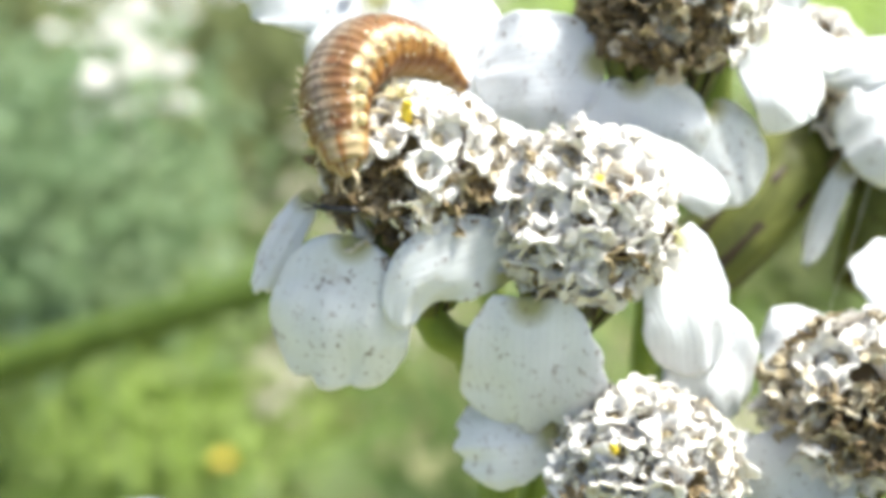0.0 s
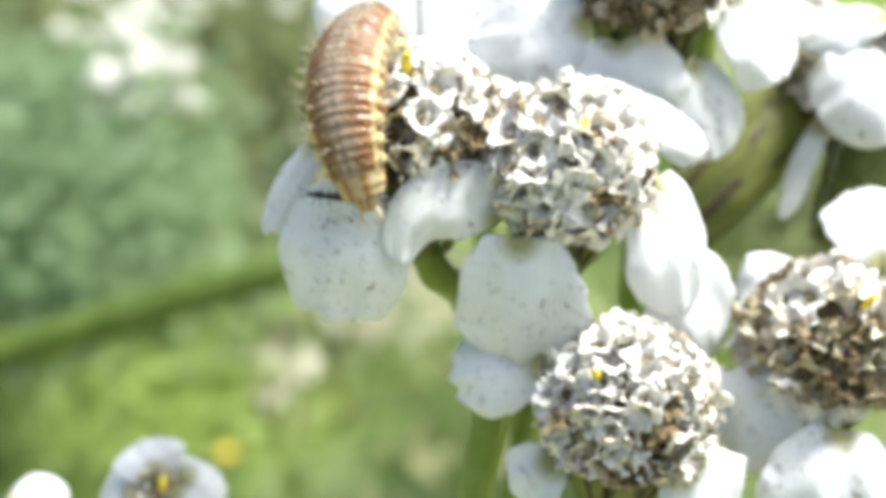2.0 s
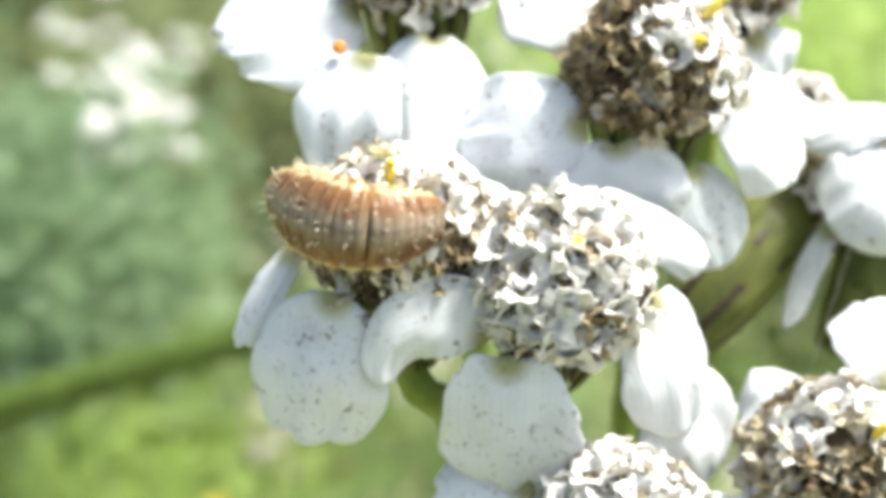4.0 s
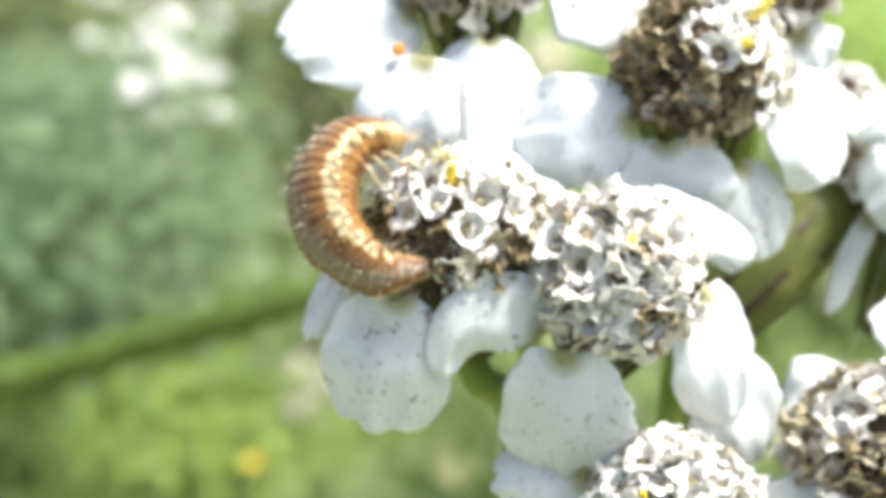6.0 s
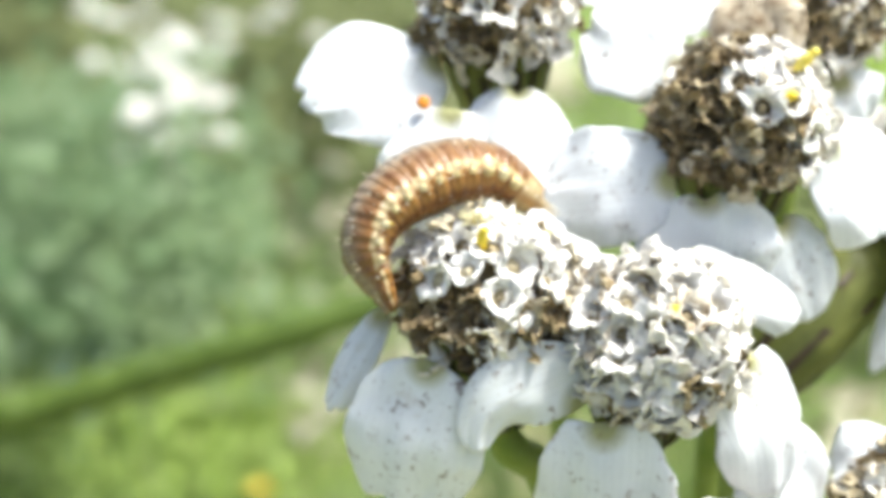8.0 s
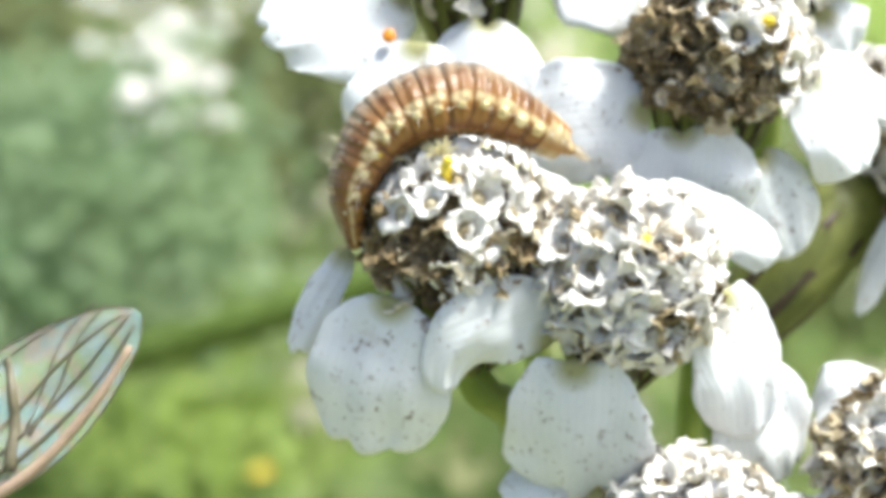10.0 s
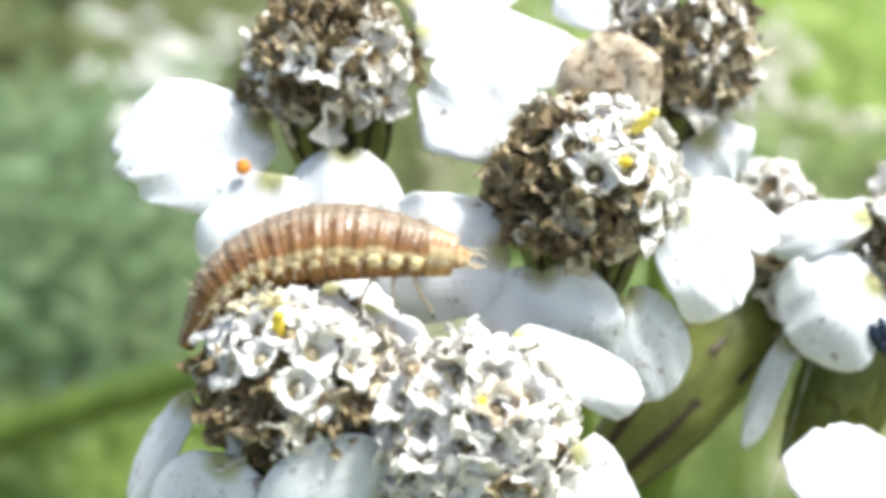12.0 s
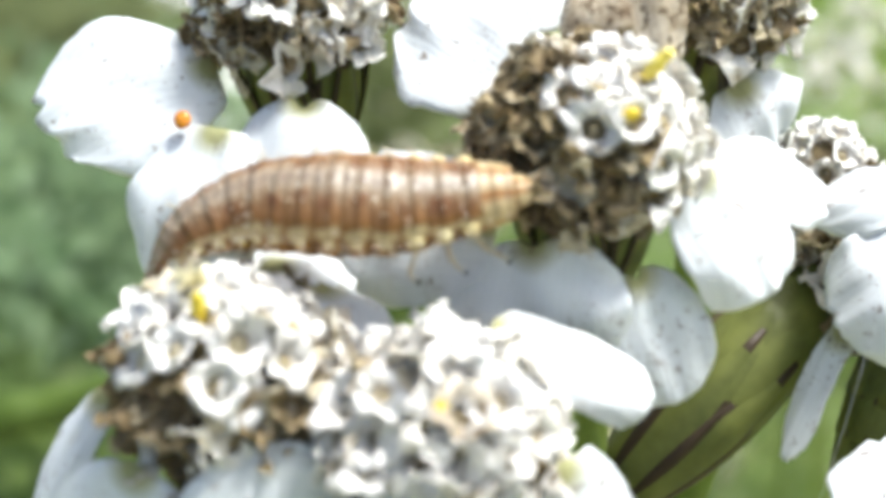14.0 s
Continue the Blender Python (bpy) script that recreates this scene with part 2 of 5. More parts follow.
def wing_material():
    n = Nodes("wing_membrane")
    v = n.coords()
    hue = n.ramp(n.noise(v, 950, 3), (0.28, (0.42, 0.62, 0.60)), (0.40, (0.45, 0.56, 0.54)), (0.47, (0.60, 0.45, 0.39)), (0.53, (0.40, 0.49, 0.30)), (0.60, (0.50, 0.54, 0.51)), (0.72, (0.48, 0.60, 0.72)))
    n.bump(n.noise(v, 1500, 3), 0.00006, 0.7)
    n.finish(hue, 0.18, spec=0.8)
    clear, m = n.node("BsdfTransparent"), n.node("MixShader")
    m.inputs[0].default_value = 0.25
    n.link(clear.outputs[0], m.inputs[1])
    n.link(n.bsdf.outputs[0], m.inputs[2])
    n.link(m.outputs[0], n.out.inputs[0])
    return n.mat


WING = wing_material()
STIGMA = floret_material("wing_stigma", ((0.2, (0.26, 0.18, 0.11)), (0.8, (0.46, 0.34, 0.24))), 0.2, 0.4)
VEIN = floret_material("wing_vein", ((0.2, (0.055, 0.048, 0.03)), (0.8, (0.15, 0.13, 0.075))), 0.1, 0.4)


def ground_material():
    n = Nodes("meadow_soil")
    v = n.plain()
    col = n.ramp(n.noise(v, 14, 6, 0.6), (0.30, (0.09, 0.12, 0.035)), (0.44, (0.18, 0.21, 0.07)), (0.56, (0.29, 0.28, 0.15)), (0.70, (0.42, 0.38, 0.27)))
    n.bump(n.noise(v, 160, 5), 0.004, 1.0)
    return n.finish(col, 0.9)


def blade_material(name, stops):
    n = Nodes(name)
    col = n.ramp(n.island(), *stops)
    col = n.mix(n.span(n.noise(n.plain(), 90, 3), 0.35, 0.7, 0.0, 0.3), col, (0.30, 0.32, 0.14))
    return n.finish(col, 0.6, 0.42, spec=0.15)


GROUND = ground_material()
GRASS = blade_material("grass_blades", ((0.0, (0.12, 0.20, 0.03)), (0.35, (0.22, 0.34, 0.06)), (0.65, (0.32, 0.42, 0.11)), (0.85, (0.44, 0.44, 0.20)), (1.0, (0.58, 0.50, 0.34))))
LUSH = blade_material("lush_leaves", ((0.0, (0.17, 0.25, 0.06)), (0.5, (0.22, 0.31, 0.095)), (1.0, (0.29, 0.36, 0.15))))
DIM_STEM = green_material("shaded_stem", (0.06, 0.095, 0.010), (0.10, 0.145, 0.02), 300)
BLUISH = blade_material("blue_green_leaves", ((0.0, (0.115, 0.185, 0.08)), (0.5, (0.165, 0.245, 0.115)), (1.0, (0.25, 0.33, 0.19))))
# foliage darkened in the colour itself, standing in for shade
SHADE_TINTED = blade_material("shade_tinted_leaves", ((0.0, (0.12, 0.145, 0.05)), (0.5, (0.15, 0.175, 0.065)), (1.0, (0.18, 0.20, 0.08))))
# deep shade painted as a very dark leaf green
SHADE_PAINTED = blade_material("painted_deep_shade_leaves", ((0.0, (0.06, 0.11, 0.02)), (0.5, (0.09, 0.155, 0.03)), (1.0, (0.13, 0.20, 0.05))))
# a brighter copy of the lush green, with sunlight put into the colour
SUN_PAINTED = blade_material("sun_painted_leaves", ((0.0, (0.26, 0.37, 0.06)), (0.5, (0.34, 0.45, 0.10)), (1.0, (0.42, 0.52, 0.17))))
# pale blue-green that paints the glint of sun on far leaf tips
LEAF_GLINT = blade_material("glint_leaf", ((0.0, (0.34, 0.46, 0.38)), (0.5, (0.42, 0.54, 0.46)), (1.0, (0.50, 0.62, 0.54))))
STRAW = blade_material("dry_straw", ((0.0, (0.50, 0.45, 0.32)), (0.5, (0.62, 0.57, 0.44)), (1.0, (0.74, 0.70, 0.58))))


# ---- building helpers ----
def mesh_of(name, verts, faces, mats, slots=None, smooth=True, unit=MM):
    me = bpy.data.meshes.new(name)
    me.from_pydata([tuple(c * unit for c in p) for p in verts], [], faces)
    for m in mats:
        me.materials.append(m)
    if slots:
        me.polygons.foreach_set("material_index", slots)
    me.polygons.foreach_set("use_smooth", smooth if isinstance(smooth, list) else [smooth] * len(faces))
    me.update()
    return me


def part(name, mesh, parent, m=None, label=""):
    ob = new(name, mesh)
    ob.parent = parent
    if m is not None:
        ob.matrix_basis = m
    return tagged(ob, label=label)


def thing(name, m, label, category, group="", kind=""):
    ob = new(name)
    ob.empty_display_size = 0.001
    ob.matrix_basis = m
    return tagged(ob, label, category, group, kind)


def frame_of(origin, along, normal):
    """A pose in millimetres of the corymb: y along, z as near the normal as can be."""
    y = Vector(along).normalized()
    x = y.cross(Vector(normal)).normalized()
    m = Matrix((x, y, x.cross(y))).transposed().to_4x4()
    m.translation = Vector(origin) * MM
    return m


def rings(loops, close_ends=True):
    """A skin over closed loops of equal count."""
    n = len(loops[0])
    verts = [p for loop in loops for p in loop]
    faces = [(a * n + k, a * n + (k + 1) % n, (a + 1) * n + (k + 1) % n, (a + 1) * n + k) for a in range(len(loops) - 1) for k in range(n)]
    if close_ends:
        faces += [tuple(range(n))[::-1], tuple(range((len(loops) - 1) * n, len(loops) * n))]
    return verts, faces


def tube(points, radii, n=8):
    """A tapered tube along points."""
    pts, loops = [Vector(p) for p in points], []
    side = Vector((0.31, 0.17, 0.93))
    for k, p in enumerate(pts):
        d = (pts[min(k + 1, len(pts) - 1)] - pts[max(k - 1, 0)]).normalized()
        u = d.cross(side).normalized()
        w = d.cross(u)
        loops.append([p + radii[k] * (math.cos(a) * u + math.sin(a) * w) for a in (2 * math.pi * j / n for j in range(n))])
    return rings(loops)


def spline(points, steps=8):
    """A smooth run of points through the given ones."""
    p = [Vector(q) for q in points]
    p = [2 * p[0] - p[1], *p, 2 * p[-1] - p[-2]]
    out = []
    for i in range(1, len(p) - 2):
        a, b, c, d = p[i - 1:i + 3]
        for s in range(steps):
            t = s / steps
            out.append(0.5 * (2 * b + (c - a) * t + (2 * a - 5 * b + 4 * c - d) * t * t + (3 * b - a - 3 * c + d) * t ** 3))
    return out + [p[-2]]


def merge(*pieces):
    verts, faces = [], []
    for v, f in pieces:
        off = len(verts)
        verts += [Vector(p) for p in v]
        faces += [tuple(i + off for i in q) for q in f]
    return verts, faces


def ball(rx, ry, rz, n=14, m=9, centre=(0, 0, 0), rough=0.0):
    loops = []
    for a in range(m):
        th = math.pi * (0.03 + 0.94 * a / (m - 1))
        loops.append([Vector((rx * math.sin(th) * math.cos(p), ry * math.sin(th) * math.sin(p), rz * math.cos(th))) for p in (2 * math.pi * k / n for k in range(n))])
    v, f = rings(loops)
    out = []
    for p in v:
        k = 1 + rough * noise.noise(p * 2.3)
        out.append(p * k + Vector(centre))
    return out, [q[::-1] for q in f]


# ---- flower heads ----
def floret_mesh(name, seed, mats, wither, reach, rise, wide=0.42, thick=0.03, point=0.80):
    """A tubular floret opening along +z: wall, throat with its anther column, five thin pointed lobes that bend outwards."""
    r, n = random.Random(seed), 15
    loops = []
    for z, rad in ((-0.55, 0.10), (-0.2, 0.18), (0.0, 0.265), (0.04, 0.25), (-0.10, 0.20), (-0.14, 0.13), (-0.03, 0.08), (-0.01, 0.03)):
        loops.append([(rad * math.cos(a) + r.uniform(-1, 1) * wither * 0.5, rad * math.sin(a) + r.uniform(-1, 1) * wither * 0.5, z + r.uniform(-1, 1) * wither * 0.5) for a in (2 * math.pi * k / n for k in range(n))])
    verts, faces = rings(loops)
    slots = [1 if k >= 4 * n else 0 for k in range(len(faces) - 2)] + [0, 1]
    soft = [wither < 0.03] * len(faces)
    rows, cols = 4, 4
    for lobe in range(5):
        if wither > 0.04 and r.random() < 0.22:
            continue
        yaw = 2 * math.pi * lobe / 5 + r.uniform(-0.14, 0.14) * (1 + 6 * wither)
        out, side = Vector((math.cos(yaw), math.sin(yaw), 0)), Vector((-math.sin(yaw), math.cos(yaw), 0))
        size, broad = reach * r.uniform(0.75, 1.2), wide * r.uniform(0.8, 1.15) * (1 - 2.5 * wither)
        start, fall = rise + r.uniform(-0.35, 0.35), r.uniform(0.6, 1.7) * (1 + 5 * wither)
        twist, cup, first = r.uniform(-1, 1) * (0.5 + 8 * wither), r.uniform(0.02, 0.14), len(verts)
        skin = []
        at, ang = out * 0.225, start
        for a in range(rows + 1):
            t = a / rows
            way = out * math.cos(ang) + Vector((0, 0, math.sin(ang)))
            face = -out * math.sin(ang) + Vector((0, 0, math.cos(ang)))
            half = broad / 2 * (0.80 + 0.42 * math.sin(math.pi * min(1, 1.25 * t))) * (1 - point * t ** 2.6)
            for c in range(cols + 1):
                q = 2 * c / cols - 1
                p = at + side * half * q + face * (cup * q * q + 0.06 * twist * q * t)
                skin.append((p + Vector([r.uniform(-wither, wither) for _ in range(3)]), face))
            at = at + way * size / rows
            ang -= fall / rows
        verts += [tuple(p) for p, _ in skin] + [tuple(p - f * thick) for p, f in skin]
        w, count = cols + 1, len(skin)
        for a in range(rows):
            for c in range(cols):
                q = (first + a * w + c, first + a * w + c + 1, first + (a + 1) * w + c + 1, first + (a + 1) * w + c)
                faces += [q[::-1], tuple(i + count for i in q)]
        soft += [wither < 0.04] * (len(faces) - len(soft))
        border = list(range(w)) + [a * w + cols for a in range(1, rows + 1)] + [rows * w + c for c in range(cols - 1, -1, -1)] + [a * w for a in range(rows - 1, 0, -1)]
        faces += [(first + i, first + j, first + j + count, first + i + count) for i, j in zip(border, border[1:] + border[:1])]
        soft += [False] * (len(faces) - len(soft))
        slots += [2] * (len(faces) - len(slots))
    return mesh_of(name, verts, faces, mats, slots, smooth=soft)


FRESH = [floret_mesh("white_floret", 10 + k, (WHITE, TAN, WHITE), 0.012, 0.24 + 0.045 * (k % 3), 0.75, 0.54, 0.065, 0.42) for k in range(9)]
FADING = [floret_mesh("fading_floret", 30 + k, ((BROWN, FADED)[k % 2], BROWN, (WHITE, FADED, WHITE, SHED)[k % 4]), 0.046, 0.38 + 0.06 * (k % 3), 0.9, 0.52, 0.028, 0.70) for k in range(12)]
CLOSED = [floret_mesh("half_open_floret", 70 + k, ((WHITE, FADED)[k % 2], TAN, (WHITE, WHITE, FADED)[k % 3]), 0.036, 0.42 + 0.06 * (k % 2), 0.85, 0.60, 0.04, 0.52) for k in range(9)]
SPENT = [floret_mesh("withered_floret", 50 + k, (BROWN, CORE, (SHED, BROWN, DUN)[k % 3]), 0.062, 0.34 + 0.06 * (k % 2), 1.1, 0.44, 0.03) for k in range(12)]
ANTHER = mesh_of("anther", *merge(tube([(0, 0, -0.1), (0.01, 0, 0.12), (0.03, 0.01, 0.26)], [0.075, 0.09, 0.06], 8), ball(0.09, 0.07, 0.06, 8, 5, (0.05, 0.01, 0.28))), [POLLEN])


def bract_mesh(name, length, width):
    """An ovate scale, keeled and cupped, with a raised dark margin."""
    rows, cols = 8, 8
    verts, faces, slots = [], [], []
    for side in (0.0, -0.05):
        for a in range(rows + 1):
            t = a / rows
            half = width / 2 * math.sin(math.pi * (0.16 + 0.80 * t)) ** 0.8 * (1.0 if t < 0.5 else 1.0 - 0.25 * (t - 0.5))
            for b in range(cols + 1):
                s = 2 * b / cols - 1
                rim = 0.03 if (b in (0, cols) or a == rows) else 0.0
                verts.append((s * half, t * length, 0.20 * width * (1 - s * s) * (0.6 + 0.4 * math.sin(math.pi * t)) - 0.16 * length * t * t + rim + side))
    w = cols + 1
    size = w * (rows + 1)
    for a in range(rows):
        for b in range(cols):
            q = (a * w + b, a * w + b + 1, (a + 1) * w + b + 1, (a + 1) * w + b)
            edge = b in (0, cols - 1) or a == rows - 1
            faces += [q, tuple(i + size for i in q[::-1])]
            slots += [1 if edge else 0] * 2
    border = [b for b in range(w)] + [a * w + cols for a in range(1, rows + 1)] + [rows * w + b for b in range(cols - 1, -1, -1)] + [a * w for a in range(rows - 1, 0, -1)]
    for i, j in zip(border, border[1:] + border[:1]):
        faces.append((j, i, i + size, j + size))
        slots.append(1)
    return mesh_of(name, verts, faces, [BRACT, BRACT_RIM], slots)


BRACTS = [bract_mesh("bract", 2.9, 0.80), bract_mesh("bract", 1.9, 0.85)]
HEAD_GROUP = "flower heads of the yarrow"


def golden(n, cap):
    """n directions spread evenly over a cap of that many degrees about +z."""
    low = math.cos(radians(cap))
    for k in range(n):
        z = 1 - (k + 0.5) / n * (1 - low)
        a = k * math.pi * (3 - math.sqrt(5))
        yield Vector((math.sqrt(1 - z * z) * math.cos(a), math.sqrt(1 - z * z) * math.sin(a), z))


def flower_head(centre, axis, radius, label, fresh=((0, 0, 1), 2.0), spent=((0, 0, 1), 2.0), tall=1.0, cup=True, base=0.0, fine=1.0, tight=False):
    """A yarrow head at a place of the corymb: receptacle, disc florets, bracts. fresh, spent: a direction and how near it (a cosine)
    the florets are newly open or withered; the rest are fading. Rays are added with ligule()."""
    axis = Vector(axis).normalized()
    local = frame_of((0, 0, 0), axis.cross(Vector((1, 0.2, 0.1))), axis)
    head = thing("flower_head", HEAD @ Matrix.Translation(Vector(centre) * MM), label, "flower", HEAD_GROUP)
    part("receptacle", mesh_of("receptacle", *ball(radius * 0.78, radius * 0.78, radius * 0.78 * tall, 20, 12, rough=0.12), [CORE]), head, local, "dark brown receptacle")
    cap = 108
    r = random.Random(int(abs(centre[0] * 37 + centre[2] * 91) * 10))

    placed = []

    def stage(out, at):
        wobble = 0.30 * noise.noise(at * 0.9 + Vector(centre))
        if out.dot(Vector(fresh[0]).normalized()) + wobble > fresh[1]:
            return 0
        return 2 if out.dot(Vector(spent[0]).normalized()) + wobble > spent[1] else 1

    for level, (kinds, spacing, small, large, lift) in enumerate(((CLOSED if tight else FRESH, 0.80 if not tight else 0.90, 0.95 if not tight else 1.10, 1.12 if not tight else 1.30, 1.0), (FADING, 0.62, 0.90, 1.25, 0.98), (SPENT, 0.50, 0.72, 1.10, 0.95))):
        count = int(2 * math.pi * (1 - math.cos(radians(cap))) * radius ** 2 * tall / (spacing * fine) ** 2)
        for d in golden(count, cap):
            d = (d + Vector([r.gauss(0, 0.06) for _ in range(3)])).normalized()
            out = (local.to_3x3() @ Vector((d.x, d.y, d.z / tall))).normalized()
            at = local.to_3x3() @ (Vector((d.x, d.y, d.z * tall)) * radius)
            if stage(out, at) != level:
                continue
            at = at * lift * r.uniform(0.93, 1.05)
            loose = (0.40 if tight else 0.14, 0.42, 0.45)[level]
            turn = (out + Vector([r.gauss(0, loose) for _ in range(3)])).normalized().to_track_quat("Z", "Y").to_matrix().to_4x4()
            m = Matrix.Translation(at * MM) @ turn @ Matrix.Rotation(r.uniform(0, 6.3), 4, "Z") @ Matrix.Scale(r.uniform(small, large) * fine, 4)
            luck = r.random()
            me = r.choice(FADING if luck < (0.0, 0.0, 0.17)[level] else SPENT if luck < (0.04, 0.10 if tight else 0.17, 0.0)[level] else CLOSED if tight and level == 1 and luck > 0.55 else kinds)
            part("floret", me, head, m)
            placed.append(at)
    # small withered florets close the gaps
    for d in golden(int(8.2 * radius ** 2 * tall / 0.09), cap):
        out = (local.to_3x3() @ Vector((d.x, d.y, d.z / tall))).normalized()
        at = local.to_3x3() @ (Vector((d.x, d.y, d.z * tall)) * radius * 0.95)
        if min((at - p).length for p in placed) < (0.46 if tight else 0.56, 0.46, 0.40)[stage(out, at)] * fine:
            continue
        turn = (out + Vector([r.gauss(0, 0.3) for _ in range(3)])).normalized().to_track_quat("Z", "Y").to_matrix().to_4x4()
        part("floret", r.choice(CLOSED if tight and r.random() < 0.85 else FADING if stage(out, at) < 2 else SPENT), head, Matrix.Translation(at * MM) @ turn @ Matrix.Rotation(r.uniform(0, 6.3), 4, "Z") @ Matrix.Scale(r.uniform(0.7, 1.0) * fine, 4))
        placed.append(at)
    if cup == 1:
        for ring, (back, rad, tilt) in enumerate(((0.55, 0.78, 8), (1.35, 0.72, 14), (2.2, 0.5, 26))):
            n = (11, 9, 7)[ring]
            for k in range(n):
                a = 2 * math.pi * (k + 0.5 * ring) / n
                radial = local.to_3x3() @ Vector((math.cos(a), math.sin(a), 0))
                start = radial * radius * rad * 0.72 - axis * (back + 1.15 + base)
                along = (axis + radial * math.tan(radians(tilt))).normalized()
                part("bract", BRACTS[ring % 2], head, frame_of(start, along, radial))
    return head


def involucre(head, foot, top, radius, rows=3):
    """A long cup of overlapping bracts from foot to top, in millimetres of the corymb."""
    off = head.matrix_basis.inverted() @ HEAD
    axis = Vector(top) - Vector(foot)
    length = axis.length
    axis.normalize()
    side = axis.cross(Vector((0, 1, 0.2))).normalized()
    other = axis.cross(side)
    core = [(Vector(foot) + axis * length * t, radius * 0.86 * math.sin(math.pi * (0.12 + 0.5 * t)) ** 0.7) for t in (0, 0.15, 0.3, 0.5, 0.75, 1.0)]
    part("cup", mesh_of("cup", *tube([p for p, _ in core], [q for _, q in core], 16), [BRACT]), head, off)
    for ring in range(rows):
        n = (7, 9, 9)[ring]
        t = ring / rows * 0.62
        rad = radius * 0.86 * math.sin(math.pi * (0.12 + 0.5 * t)) ** 0.7
        for k in range(n):
            a = 2 * math.pi * (k + 0.5 * (ring % 2)) / n + 0.3
            radial = side * math.cos(a) + other * math.sin(a)
            start = Vector(foot) + axis * length * t + radial * rad * 0.93
            tilt = (0.28, 0.16, 0.06)[ring]
            m = frame_of(start, axis + radial * tilt, radial) @ Matrix.Scale(length / 3.7, 4)
            part("bract", BRACTS[0], head, off @ m)


def ligule(head, base, tip, width, facing, aged=False, arch=0.20, lobes=0.35, bow=0.0, slant=0.0, claw=0.40, fold=1.0, blunt=3.4, oval=0.0, notch=0.0, bend=0.0, taper=0.10):
    """A ray petal from base to tip: narrow claw, broad blade with folds along it, three blunt teeth; two skins with a rim."""
    b, t = Vector(base), Vector(tip)
    length = (t - b).length
    r = random.Random(int(abs(base[0] * 131 + tip[2] * 57) * 10))
    rows, cols = 22, 28
    verts, faces = [], []
    ph, cupping, skew = r.uniform(0, 6), r.uniform(0.05, 0.16), r.uniform(-0.05, 0.05)
    for side in (0.0, -0.04):
        for a in range(rows + 1):
            v = a / rows
            for c in range(cols + 1):
                s = 2 * c / cols - 1
                # how the outline runs: claw, shoulder, blade, toothed end
                half = width * 0.56 * (claw + (1.02 - claw) * math.sin(math.pi * 0.62 * v ** 0.8)) * math.sqrt(1 - max(0.0, 1.7 * v - 0.85) ** blunt)
                reach = 1.02 - 0.12 * abs(s) ** 2.2 + 0.13 * lobes * (math.sqrt(0.03 + math.cos(s * 4.4 + 6 * skew) ** 2) - 0.9)
                reach += slant * s + 0.030 * noise.noise(Vector((s * 5, ph, 0))) + 0.012 * noise.noise(Vector((s * 14, ph, 3)))
                x = s * half * (1 + 0.09 * noise.noise(Vector((v * 4, ph, s * 2))) + 0.03 * noise.noise(Vector((v * 13, ph, s)))) + skew * width * v * v + bow * 4 * v * (1 - v)
                y = length * v * reach
                if oval:
                    # a rounded blade on a short claw, which may curl sideways
                    q = 2 * v - 1
                    e = s * math.sqrt(1 - oval * q * q)
                    g = q * math.sqrt(1 - oval * s * s) + notch * math.exp(-(s / 0.16) ** 2) * max(0.0, -q) ** 3
                    g += 0.10 * lobes * (math.sqrt(0.03 + math.cos(s * 4.4 + 6 * skew) ** 2) - 0.8) * max(0.0, q) ** 4 + 0.02 * noise.noise(Vector((s * 5, q * 3, ph)))
                    x = e * width * 0.5 * (1 + taper * g + 0.05 * noise.noise(Vector((g * 3, ph, s * 2))))
                    y = length * (g + 1) / 2
                    if bend:
                        turn = radians(bend)
                        radius, a0 = length / (2 * math.sin(turn / 2)), turn * g / 2
                        x, y = radius * (math.cos(a0) - math.cos(turn / 2)) + x * math.cos(a0), length / 2 + radius * math.sin(a0) + x * math.sin(a0)
                z = width * arch * 4 * v * (1 - v) * 0.55 - length * 0.05 * v * v
                z -= width * cupping * s * s * (0.4 + v)
                # folds along the blade, deeper towards the claw, and a wavy margin
                z += 0.012 * width * fold * math.cos(s * 10.5 + ph + 0.8 * noise.noise(Vector((v * 3, s, ph)))) * (0.35 + 0.65 * v)
                z += 0.07 * width * noise.noise(Vector((s * 1.6, v * 2.2, ph))) + 0.06 * width * abs(s) ** 3 * noise.noise(Vector((v * 4.5, s, ph + 4)))
                z += 0.03 * width * v ** 4 * noise.noise(Vector((s * 5, v, ph + 8)))
                verts.append((x, y, z + side))
    w = cols + 1
    size = w * (rows + 1)
    for a in range(rows):
        for c in range(cols):
            q = (a * w + c, a * w + c + 1, (a + 1) * w + c + 1, (a + 1) * w + c)
            faces += [q, tuple(i + size for i in q[::-1])]
    border = list(range(w)) + [a * w + cols for a in range(1, rows + 1)] + [rows * w + c for c in range(cols - 1, -1, -1)] + [a * w for a in range(rows - 1, 0, -1)]
    faces += [(j, i, i + size, j + size) for i, j in zip(border, border[1:] + border[:1])]
    off = head.matrix_basis.inverted() @ HEAD
    return part("ray_petal", mesh_of("ray_petal", verts, faces, [PETAL_OLD if aged else PETAL]), head, off @ frame_of(base, t - b, facing), "withered beige ray petal" if aged else "")


def anther(head, place, out, size=1.0):
    off = head.matrix_basis.inverted() @ HEAD
    m = Matrix.Translation(Vector(place) * MM) @ Vector(out).to_track_quat("Z", "Y").to_matrix().to_4x4() @ Matrix.Scale(size, 4)
    return part("anther", ANTHER, head, off @ m, "yellow pollen-covered anther")


